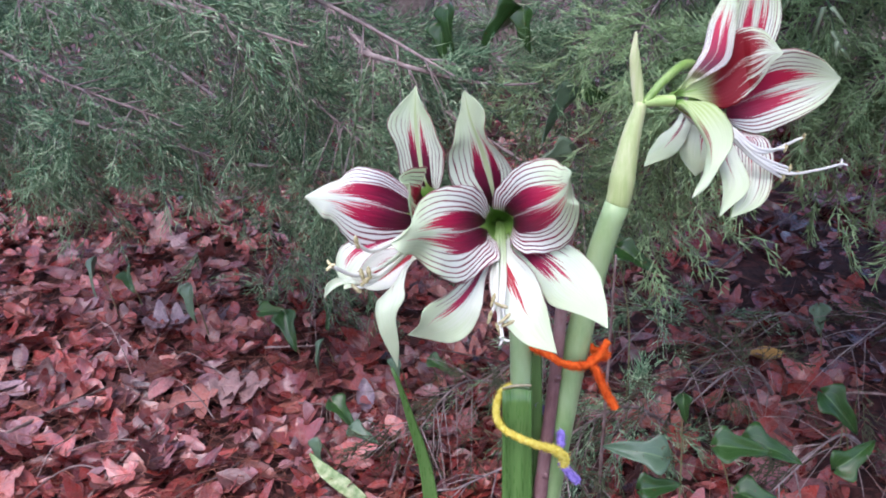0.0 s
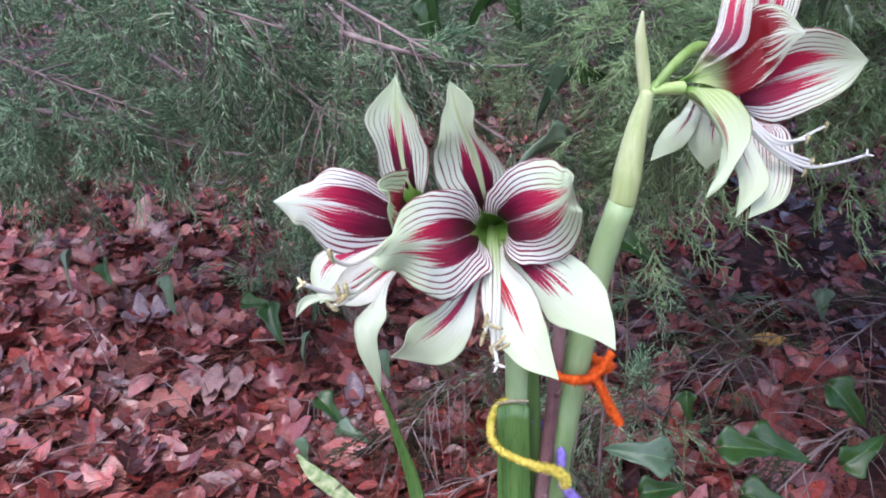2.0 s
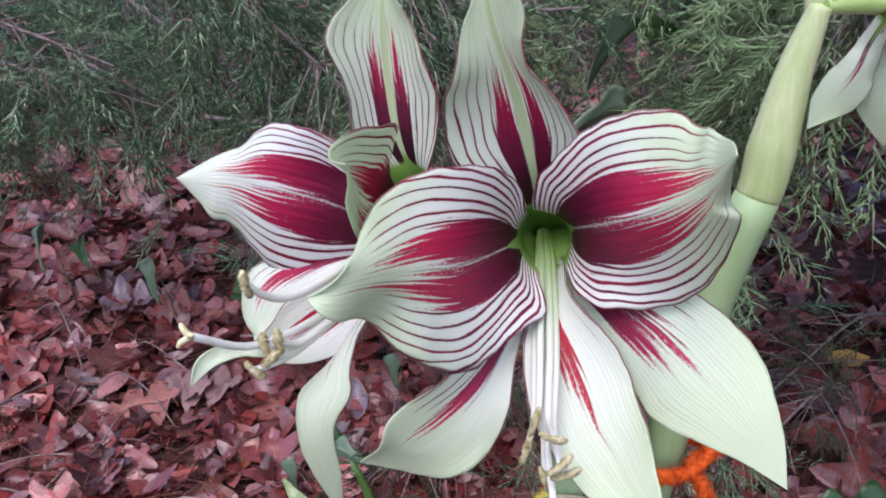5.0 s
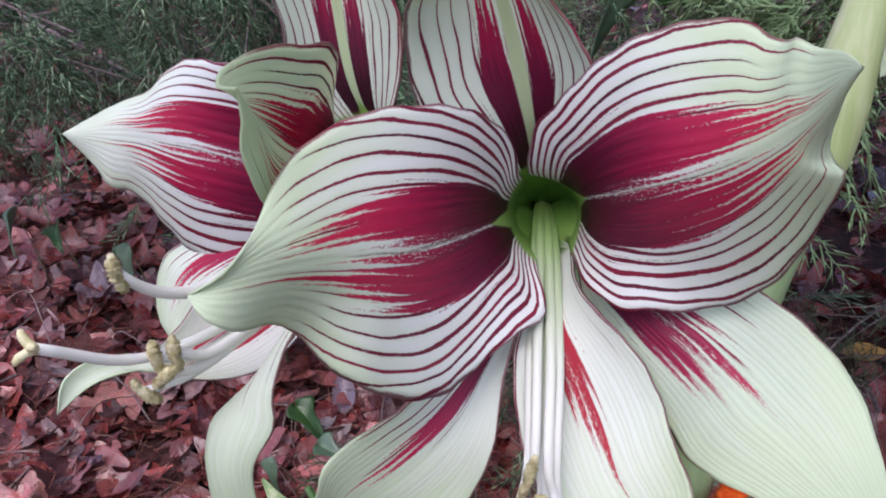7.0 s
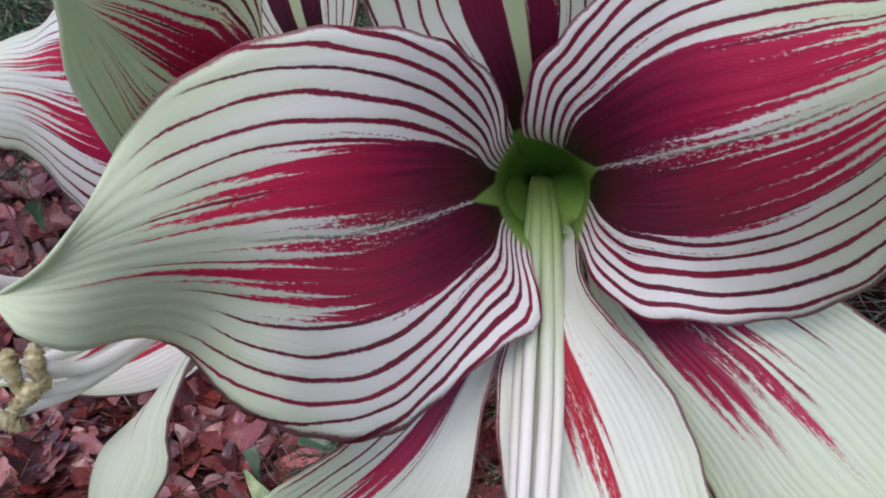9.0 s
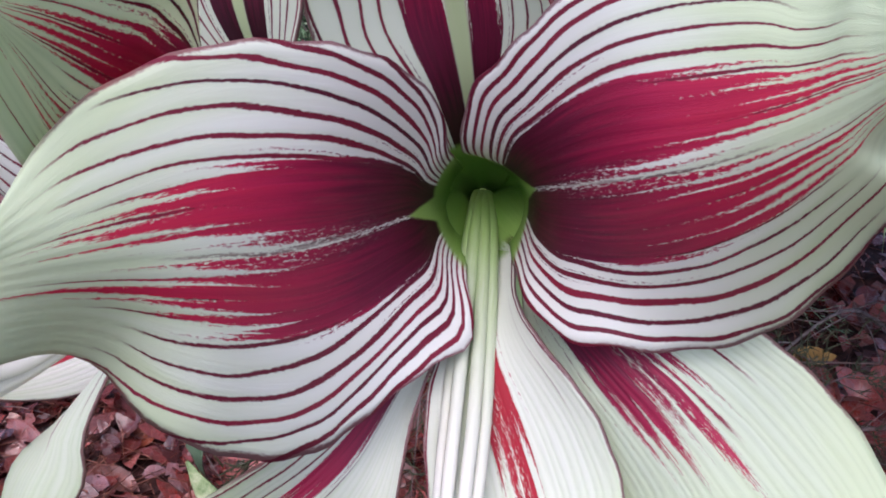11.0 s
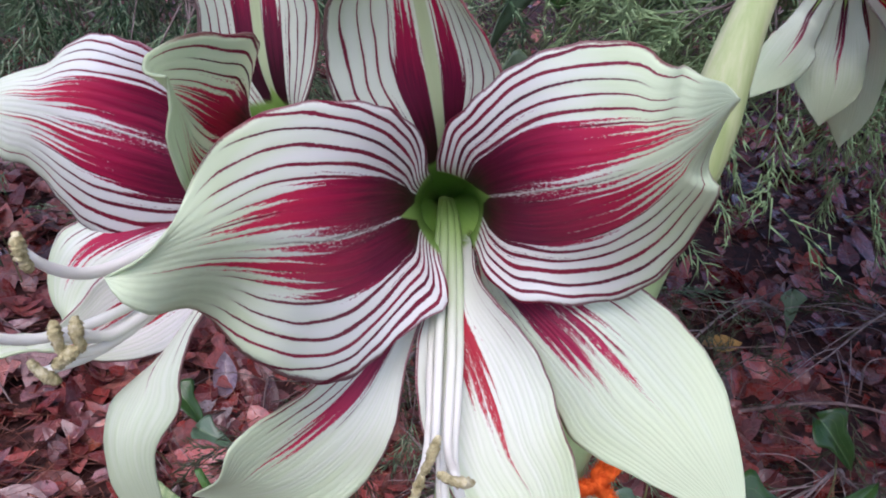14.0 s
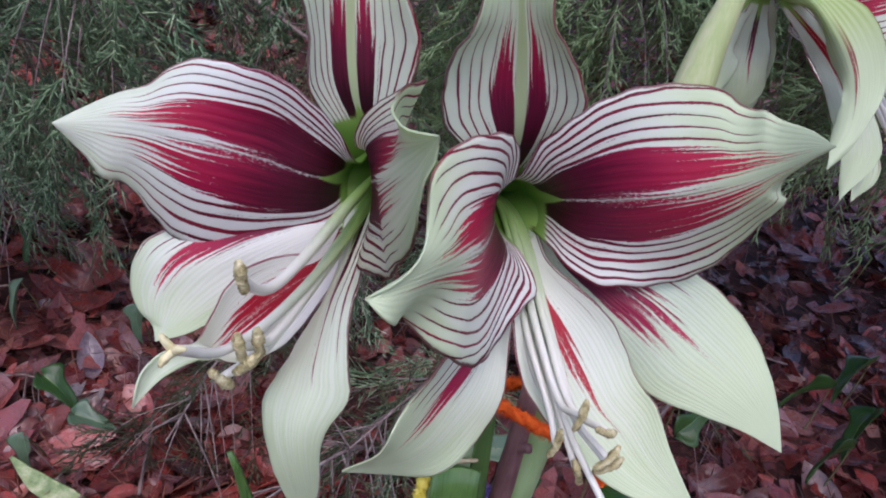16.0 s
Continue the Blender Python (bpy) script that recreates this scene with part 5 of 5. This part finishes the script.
# boughs added out of view, only to shade the floor beside the stems
SHADE = [((1.5, 1.2, 1.45), (0.36, 0.78, 1.20)), ((1.6, 0.9, 1.40), (0.48, 0.55, 1.20)), ((1.4, 1.5, 1.50), (0.30, 1.02, 1.24)), ((1.5, 1.7, 1.60), (0.40, 1.32, 1.30)), ((1.7, 1.1, 1.38), (0.72, 0.82, 1.20)),
         ((1.6, 1.5, 1.45), (0.80, 1.15, 1.25)), ((1.4, 0.7, 1.35), (0.62, 0.38, 1.18)), ((1.6, 1.9, 1.55), (0.62, 1.50, 1.30)), ((-1.7, 1.5, 1.60), (-0.75, 1.10, 1.32))]
for k, (p, q) in enumerate(SHADE):
    m = [(a + b) / 2 + d for a, b, d in zip(p, q, (0, 0, 0.05))]
    juniper_branch([p, m, q], 0.010, 800 + k, 1.9, dry=0.1, spread=0.24, scale=2.4, label="unseen juniper bough added overhead for shade")
LOW = [
    ([(0.30, 1.55, 0.02), (0.16, 1.35, 0.14), (0.04, 1.18, 0.12)], 0.004, 1.6),
    ([(0.75, 1.50, 0.08), (0.55, 1.30, 0.20), (0.36, 1.12, 0.17)], 0.004, 1.4),
    ([(0.10, 1.40, -0.02), (-0.02, 1.20, 0.10), (-0.10, 1.05, 0.07)], 0.004, 1.6),
    ([(0.55, 1.60, 0.04), (0.42, 1.42, 0.18), (0.28, 1.25, 0.16)], 0.004, 2.0),
    ([(0.60, 1.30, 0.00), (0.46, 1.16, 0.17), (0.32, 1.02, 0.16)], 0.004, 2.0),
    ([(0.95, 1.45, 0.04), (0.78, 1.30, 0.20), (0.62, 1.18, 0.18)], 0.004, 2.0),
    ([(0.38, 1.25, -0.01), (0.24, 1.08, 0.13), (0.10, 0.98, 0.10)], 0.004, 2.0),
    ([(0.20, 1.10, -0.03), (0.10, 0.98, 0.10), (-0.02, 0.90, 0.10)], 0.004, 1.8),
    ([(0.70, 1.15, -0.01), (0.55, 1.00, 0.14), (0.42, 0.90, 0.11)], 0.004, 2.0),
    ([(-0.55, 1.75, 0.02), (-0.42, 1.60, 0.20), (-0.28, 1.48, 0.18)], 0.004, 1.6),
]
for k, (pts, r, dens) in enumerate(LOW):
    juniper_branch(pts, r, 200 + k, dens * (0.4 if pts[-1][0] > 0.2 else 1.0), dry=0.62, material=M_JUNIPER if k % 3 == 0 else M_DRY, label="sparse half-dry juniper shoot close to the ground")


# ---- greenbrier leaves, twigs ----
def heart_leaf(size, seed, material, at, turn, parent, label=""):
    """A glossy heart-shaped leaf with a folded rib, on its stalk."""
    rng = np.random.default_rng(seed)
    n, nv = 16, 9
    u = np.linspace(0, 1, n)
    w = 0.17 * np.sin(math.pi * u ** 0.75) ** 0.8 + 0.21 * np.exp(-((u - 0.15) / 0.14) ** 2)
    w[0], w[-1] = 0.03, 0.004
    v = np.linspace(-1, 1, nv)
    x = u[:, None] - 0.10 * (np.abs(v) ** 2)[None, :] * (1 - u[:, None]) ** 3
    y = w[:, None] * v[None, :]
    z = 0.45 * np.abs(y) - 0.32 * (u[:, None] - 0.2) ** 2 + 0.02 * np.sin(6 * u[:, None] + 3 * v[None, :] + rng.uniform(0, 6))
    p = np.stack(np.broadcast_arrays(x, y, z), -1).reshape(-1, 3) * size
    m = Matrix.Translation(at) @ Euler([radians(a) for a in turn]).to_matrix().to_4x4()
    p = np.array([m @ Vector(q) for q in p])
    uu, vv = np.meshgrid(u, (v + 1) / 2, indexing="ij")
    f = [(i * nv + j, i * nv + j + 1, (i + 1) * nv + j + 1, (i + 1) * nv + j) for i in range(n - 1) for j in range(nv - 1)]
    ob = mesh_object("leaf", p, f, material, parent, label, uv=np.stack([uu.ravel(), vv.ravel()], 1))
    so = ob.modifiers.new("thickness", "SOLIDIFY")
    so.thickness = 0.0005
    return ob


def briar(stem, leaves, seed=0, label="glossy green greenbrier sprig growing through the fallen leaves"):
    """A vine shoot: stem points and leaves of (place, size, turn, pale)."""
    ob = thing("greenbrier", label, "plant", "greenbrier sprigs", at=stem[0])
    h = ob
    tube("stem", stem, (0.0016, 0.0012, 0.0008), M_VINE, h, n=24, sides=6, ripple=0.05, seed=seed)
    for k, (at, size, turn, pale) in enumerate(leaves):
        heart_leaf(size, seed * 10 + k, M_BRIAR_SHEEN if pale else M_BRIAR, at, turn, h)
        c = spline(stem, 30)
        q = c[np.argmin(np.linalg.norm(c - np.array(at), axis=1))]
        if np.linalg.norm(q - np.array(at)) > 0.004:
            tube("stalk", [q, (q + np.array(at)) / 2 + np.array([0, 0, 0.004]), at], (0.0009, 0.0007, 0.0007), M_VINE, h, n=8, sides=5)
    return ob


def twig(points, r, label="thin dry grey-brown twig lying on fallen leaves", seed=0):
    ob = tube("twig", points, (r, r * 0.8, r * 0.5), M_TWIG, None, "", n=24, sides=7, ripple=0.12, seed=seed)
    return tagged(ob, label, "twig", "fallen twigs")


# bare boughs in front of the foliage
for k, (pts, r) in enumerate((([(-0.535, 1.22, 0.766), (-0.424, 1.16, 0.745), (-0.352, 1.12, 0.73), (-0.287, 1.09, 0.714), (-0.221, 1.06, 0.698)], 0.0055),
                              ([(-0.161, 1.14, 0.685), (-0.09, 1.1, 0.668), (-0.026, 1.1, 0.652), (0.038, 1.08, 0.645), (0.092, 1.05, 0.65)], 0.0048),
                              ([(-0.67, 1.22, 0.571), (-0.585, 1.2, 0.558), (-0.512, 1.2, 0.54), (-0.412, 1.2, 0.51)], 0.004),
                              ([(-0.382, 1.25, 0.489), (-0.304, 1.25, 0.483), (-0.197, 1.25, 0.47)], 0.0034))):
    juniper_branch(pts, r, 300 + k, 0.9, dry=0.35, spread=0.10, label="grey-brown juniper bough with sparse green tips")

briar([(0.30, 0.93, 0.02), (0.27, 0.90, 0.12), (0.268, 0.87, 0.18), (0.264, 0.862, 0.190)],
      [((0.262, 0.862, 0.190), 0.080, (-46, -10, 176), True)], 1)
briar([(0.37, 0.90, 0.01), (0.36, 0.88, 0.12), (0.326, 0.857, 0.208), (0.322, 0.855, 0.214)],
      [((0.324, 0.855, 0.214), 0.075, (42, 2, 0), False), ((0.372, 0.885, 0.203), 0.080, (30, 12, -12), False), ((0.362, 0.86, 0.138), 0.078, (30, 10, -14), False)], 2)
briar([(0.259, 0.88, 0.0), (0.249, 0.86, 0.093), (0.229, 0.842, 0.155)], [((0.229, 0.84, 0.155), 0.060, (45, -5, 10), False)], 9)
briar([(0.60, 1.05, 0.03), (0.58, 1.03, 0.12), (0.545, 1.02, 0.185), (0.526, 1.02, 0.195)],
      [((0.528, 1.020, 0.200), 0.085, (50, 42, -20), False), ((0.530, 0.950, 0.118), 0.075, (55, -30, 15), False)], 3)
briar([(0.31, 0.93, 0.02), (0.302, 0.92, 0.14), (0.292, 0.914, 0.25)], [((0.292, 0.913, 0.254), 0.040, (40, 72, -70), False)], 4)
briar([(0.70, 1.40, 0.04), (0.68, 1.37, 0.12), (0.655, 1.35, 0.20)], [((0.655, 1.350, 0.200), 0.060, (30, 75, -70), True)], 5)
briar([(0.20, 1.55, 0.10), (0.17, 1.42, 0.40), (0.13, 1.33, 0.60), (0.08, 1.32, 0.735)],
      [((0.070, 1.290, 0.735), 0.105, (55, 38, 205), False), ((0.082, 1.290, 0.738), 0.070, (60, 80, -60), False), ((0.160, 1.16, 0.620), 0.095, (55, 42, 200), True), ((0.165, 1.16, 0.620), 0.070, (55, 10, 15), False), ((0.150, 1.10, 0.545), 0.080, (60, 20, 190), True),
       ((-0.045, 1.40, 0.74), 0.085, (50, 80, -85), False)], 6,
      "climbing greenbrier with broad dark green leaves")
briar([(0.28, 1.20, 0.04), (0.26, 1.14, 0.25), (0.225, 1.10, 0.40)], [((0.228, 1.100, 0.398), 0.065, (50, 25, -25), False)], 7)
briar([(-0.07, 1.70, 0.10), (-0.06, 1.62, 0.5), (-0.07, 1.60, 0.70)], [((-0.07, 1.60, 0.700), 0.085, (40, 75, -80), False)], 8)
for k, (x, y, z, size, turn, pale) in enumerate(((-0.85, 1.55, 0.20, 0.085, (40, 60, -100), True), (-0.80, 1.58, 0.16, 0.07, (40, 20, -60), False), (-0.62, 1.50, 0.16, 0.085, (30, 75, -90), True),
                                                 (-0.47, 1.50, 0.10, 0.080, (20, 0, 0), False), (-0.40, 1.45, 0.12, 0.085, (30, 50, -60), False), (-0.315, 1.42, 0.07, 0.07, (40, 60, -120), True),
                                                 (-0.255, 1.21, 0.055, 0.070, (15, 35, -30), False), (-0.262, 1.12, 0.030, 0.060, (50, 78, -80), True), (-0.148, 1.34, 0.075, 0.062, (40, 75, -90), True),
                                                 (-0.085, 1.36, 0.065, 0.055, (40, 20, -20), False), (-0.215, 1.17, 0.02, 0.060, (20, 10, -20), True),
                                                 (0.93, 1.04, 0.15, 0.095, (40, 25, 190), False), (0.82, 1.00, 0.14, 0.090, (45, 35, 150), False), (0.85, 0.945, 0.135, 0.090, (40, 30, 200), False),
                                                 (0.77, 0.895, 0.125, 0.080, (45, 40, 170), False), (-0.315, 1.70, 0.12, 0.085, (40, 60, -80), False), (-0.32, 1.575, 0.09, 0.080, (40, 50, -110), False))):
    briar([(x + 0.02, y + 0.03, float(ground_z(x, y)) - 0.005), (x + 0.012, y + 0.015, (z + float(ground_z(x, y))) / 2), (x, y, z)], [((x, y, z), size, turn, pale)], 20 + k, "single green leaf on a short stalk among fallen leaves")
strap_tip = thing("leaf_tip", "pale-edged green strap leaf lying on fallen leaves", "leaf", at=(-0.235, 1.06, -0.02))
strap("leaf_blade", [(-0.275, 1.105, 0.012), (-0.245, 1.075, 0.000), (-0.205, 1.045, -0.008), (-0.170, 1.02, -0.018)], (0.002, 0.011, 0.013, 0.010), M_STRAP_PALE, strap_tip, up=(0, -0.7, 0.7), fold=0.3)

for k, (pts, r) in enumerate((([(-0.880, 1.110, 0.0), (-0.813, 1.227, 0.004), (-0.740, 1.320, 0.010)], 0.0042), ([(-0.620, 1.000, -0.010), (-0.600, 1.150, 0.0)], 0.0032),
                              ([(0.358, 1.645, 0.10), (0.429, 1.550, 0.09), (0.498, 1.443, 0.075)], 0.0036), ([(0.459, 1.576, 0.10), (0.673, 1.761, 0.19), (0.846, 1.905, 0.24)], 0.0040),
                              ([(-0.340, 1.290, 0.0), (-0.280, 1.275, 0.002), (-0.262, 1.20, -0.01)], 0.0022), ([(-0.130, 1.049, -0.01), (-0.118, 1.217, 0.0)], 0.0022), ([(-0.452, 1.456, 0.035), (-0.343, 1.470, 0.035)], 0.0030),
                              ([(0.205, 1.0, 0.01), (0.200, 0.97, 0.25), (0.196, 0.95, 0.44)], 0.0028), ([(0.55, 1.25, 0.04), (0.70, 1.20, 0.10), (0.86, 1.12, 0.09)], 0.0030),
                              ([(0.10, 1.40, 0.03), (0.03, 1.30, 0.10), (-0.06, 1.22, 0.16)], 0.0024), ([(0.30, 1.30, 0.05), (0.44, 1.22, 0.16), (0.55, 1.18, 0.20)], 0.0024),
                              ([(-0.325, 1.277, 0.004), (-0.290, 1.270, 0.010), (-0.250, 1.256, 0.004)], 0.0026), ([(-0.286, 1.268, 0.010), (-0.284, 1.235, 0.004), (-0.277, 1.190, -0.004)], 0.0018))):
    twig(pts, r, seed=400 + k)
rng_t = np.random.default_rng(31)
for k in range(36):
    x, y = (rng_t.uniform(0.12, 0.95), rng_t.uniform(0.85, 1.55)) if k % 2 else (rng_t.uniform(-0.9, -0.1), rng_t.uniform(0.95, 1.5))
    g, L = rng_t.uniform(0, 2 * math.pi), rng_t.uniform(0.10, 0.26)
    pts = []
    for q in range(4):
        px, py = x + math.cos(g) * L * (q / 3 - 0.5), y + math.sin(g) * L * (q / 3 - 0.5)
        pts.append((px, py, float(ground_z(px, py)) + (0.012, 0.035, 0.045, 0.02)[q] * rng_t.uniform(0.5, 1.5)))
        g += rng_t.normal(0, 0.3)
    twig(pts, rng_t.uniform(0.0008, 0.0019), "thin pale dry twig caught among fallen leaves", seed=450 + k)


# ---- woods behind ----
def trunk(x, y, r, h, seed):
    ob = thing("tree_trunk", "dark grey-brown tree trunk in the shade of the woods", "tree", "trunks behind", at=(x, y, float(ground_z(x, y))))
    z = float(ground_z(x, y))
    tube("trunk", [(x, y, z - 0.1), (x + 0.03, y, z + h * 0.5), (x - 0.04, y + 0.02, z + h)], (r * 1.25, r, r * 0.85), M_BARK, ob, n=30, sides=16, ripple=0.04, seed=seed)


for k, (x, y, r) in enumerate(((-0.30, 3.1, 0.09), (1.1, 3.6, 0.12), (-1.8, 3.9, 0.12), (0.13, 3.5, 0.10), (-0.9, 5.2, 0.14), (2.3, 4.8, 0.15))):
    trunk(x, y, r, 4.5, 500 + k)


# ---- fallen leaves ----
yellow = mesh_object("yellow_leaf", [*map(tuple, LEAVES[0][0] * 0.075)], LEAVES[0][1], plain("yellow_dead_leaf", (0.35, 0.18, 0.04), (0.52, 0.30, 0.08), 0.5, 60.0), uv=LEAVES[0][2])
yellow.matrix_world = Matrix.Translation((0.587, 1.386, 0.075)) @ Euler((radians(20), 0, radians(10))).to_matrix().to_4x4()
tagged(yellow, "single yellow-brown leaf lying on the litter", "leaf")

def single_leaf(name, kind, x, y, size, turn, colour, label, tilt=(14, 0), lift=0.022):
    """One large leaf that lies on top of the litter."""
    p, f, uv = FINE_LEAVES[kind]
    ob = mesh_object(name, p * size, f, litter_material(name, "object", colour), None, uv=uv)
    ob.matrix_world = Matrix.Translation((x, y, float(ground_z(x, y)) + lift)) @ Euler((radians(tilt[0]), radians(tilt[1]), 0)).to_matrix().to_4x4() @ Matrix.Rotation(radians(turn), 4, "Z")
    return tagged(ob, label, "fallen leaf", "large fallen leaves")


single_leaf("oak_leaf", 1, -0.700, 1.547, 0.115, 15, (0.30, 0.21, 0.24), "greyish mauve lobed oak leaf on the litter")
single_leaf("oak_leaf", 6, -0.470, 1.331, 0.125, 5, (0.40, 0.24, 0.22), "pale pinkish lobed oak leaf on the litter")
single_leaf("oak_leaf", 1, -0.240, 1.480, 0.155, 75, (0.17, 0.026, 0.018), "large dark red-brown oak leaf on the litter", (20, 0))
single_leaf("oak_leaf", 6, -0.222, 1.235, 0.090, 150, (0.42, 0.34, 0.33), "pale grey lobed oak leaf on the litter")
single_leaf("fallen_leaf", 0, -0.213, 1.330, 0.075, 100, (0.26, 0.19, 0.23), "greyish mauve oval leaf leaning on the litter", (40, 0))
single_leaf("fallen_leaf", 4, -0.630, 1.319, 0.070, 70, (0.46, 0.19, 0.18), "pink round dry leaf on the litter")
single_leaf("fallen_leaf", 5, -0.930, 1.307, 0.085, 160, (0.45, 0.28, 0.28), "pale pink oval dry leaf on the litter")
single_leaf("fallen_leaf", 2, -0.356, 1.180, 0.065, 60, (0.42, 0.11, 0.06), "orange-brown oval leaf on the litter", (30, 0))
single_leaf("fallen_leaf", 0, -0.757, 1.132, 0.080, -20, (0.36, 0.085, 0.07), "reddish oval leaf on the litter")
single_leaf("fallen_leaf", 9, -0.900, 2.020, 0.120, 80, (0.42, 0.17, 0.15), "pinkish brown dry leaf leaning under the juniper", (50, 0), 0.04)
single_leaf("oak_leaf", 6, 0.584, 1.880, 0.150, 20, (0.26, 0.045, 0.04), "dark red oak leaf under the juniper", (25, 0))
single_leaf("fallen_leaf", 2, 0.506, 1.353, 0.095, 170, (0.22, 0.05, 0.04), "dark brown oval leaf on the shaded litter")
single_leaf("fallen_leaf", 5, 0.540, 1.300, 0.100, 20, (0.16, 0.06, 0.06), "dull purple-brown leaf on the shaded litter")

rng = np.random.default_rng(77)
V, FF, UV, off = [], [], [], 0
for i in range(11500):
    y = 0.55 + 2.3 * rng.uniform() ** 1.35
    x = rng.uniform(-1.0, 1.0) * (0.75 + 0.62 * y)
    if 1.0 < y < 1.62 and -0.9 < x < -0.05 and rng.uniform() < 0.45:
        continue
    # fewer leaves on this side: bared dark soil stands in for shade
    shade = x > 0.08 and y > 0.6
    if shade and rng.uniform() < 0.62:
        continue
    k = rng.integers(0, len(LEAVES))
    s = LEAF_SIZE[KINDS[k]] * (0.3 + 0.95 * rng.uniform()) * (1.3 if shade else 1.15)
    m = np.array(place_leaf(rng, x, y, rng.uniform(-0.004, 0.020)))
    p = LEAVES[k][0] * s
    V.append(p @ m[:3, :3].T + m[:3, 3])
    FF.append(LEAVES[k][1] + off)
    UV.append(LEAVES[k][2])
    off += len(p)
for i in range(7000):
    y = 0.6 + 2.6 * rng.uniform() ** 1.3
    x = rng.uniform(-1.0, 1.0) * (0.7 + 0.6 * y)
    s = rng.uniform(0.012, 0.034)
    g = rng.uniform(0, 2 * math.pi)
    q = np.array([[-0.5, -0.3, 0], [0.4, -0.45, 0.1], [0.55, 0.3, 0], [-0.2, 0.5, 0.15]]) * s * rng.uniform(0.6, 1.3, (4, 1))
    m = np.array(place_leaf(rng, x, y, rng.uniform(0.0, 0.012)))
    V.append(q @ m[:3, :3].T + m[:3, 3])
    FF.append(np.array([[off, off + 1, off + 2, off + 3]]))
    UV.append(np.array([[0.2, 0.3], [0.7, 0.3], [0.7, 0.8], [0.2, 0.8]]))
    off += 4
for i in range(9000):
    x, y = rng.uniform(-5.5, 5.5), rng.uniform(-3.0, 6.5)
    if abs(x) < 0.70 + 0.62 * y and 0.6 < y < 2.6:
        continue
    s = rng.uniform(0.035, 0.085)
    q = np.array([[-0.5, 0, 0], [-0.1, -0.28, 0.06], [0.5, 0, 0.02], [-0.05, 0.28, 0.08]]) * s
    m = np.array(place_leaf(rng, x, y, rng.uniform(0.002, 0.02)))
    V.append(q @ m[:3, :3].T + m[:3, 3])
    FF.append(np.array([[off, off + 1, off + 2, off + 3]]))
    UV.append(np.array([[0.0, 0.5], [0.4, 0.1], [1.0, 0.5], [0.45, 0.9]]))
    off += 4
litter = mesh_object("leaf_litter", np.vstack(V), np.vstack(FF), M_LITTER_MANY, None, uv=np.vstack(UV))
tagged(litter, "deep litter of wet red-brown fallen leaves", "leaf litter", kind="stuff")
n = 9000
y = 0.7 + 2.0 * rng.uniform(size=n) ** 1.4
x = rng.uniform(-1, 1, n) * (0.7 + 0.6 * y)
# light needles thinned on the same side, to keep it darker
keep = (x < 0.1) | (rng.uniform(size=n) < 0.3)
x, y, n = x[keep], y[keep], int(keep.sum())
g = rng.uniform(0, 2 * math.pi, n)
L = rng.uniform(0.05, 0.13, n)
a = np.stack([x, y, ground_z(x, y) + rng.uniform(0.005, 0.035, n)], 1)
b = np.stack([x + np.cos(g) * L, y + np.sin(g) * L, ground_z(x + np.cos(g) * L, y + np.sin(g) * L) + rng.uniform(0.005, 0.03, n)], 1)
vv, ff = spikes(a, b, 0.0010)
needles = mesh_object("pine_needles", vv, ff, plain("pine_needle", (0.16, 0.05, 0.03), (0.34, 0.13, 0.08), 0.5, 20.0))
tagged(needles, "scattered reddish dry pine needles", "pine needles", kind="stuff")

meshes = []
for k, (p, f, uv) in enumerate(FINE_LEAVES):
    for v in range(2):
        me = bpy.data.meshes.new("dead_leaf")
        s = LEAF_SIZE[KINDS[k]] * (0.8 + 0.3 * v)
        me.from_pydata([tuple(map(float, q)) for q in p * s], [], [tuple(int(i) for i in q) for q in f])
        me.polygons.foreach_set("use_smooth", [True] * len(me.polygons))
        lay = me.uv_layers.new(name="UVMap")
        idx = np.empty(len(me.loops), int)
        me.loops.foreach_get("vertex_index", idx)
        lay.data.foreach_set("uv", uv[idx].ravel())
        me.materials.append(M_LITTER)
        meshes.append(me)
for i in range(300):
    ob = new("dead_leaf", meshes[rng.integers(0, len(meshes))])
    x, y = rng.uniform(-0.92, -0.05), 1.0 + 0.62 * rng.uniform()
    ob.parent = ground
    ob.matrix_basis = place_leaf(rng, x, y, rng.uniform(0.006, 0.026))
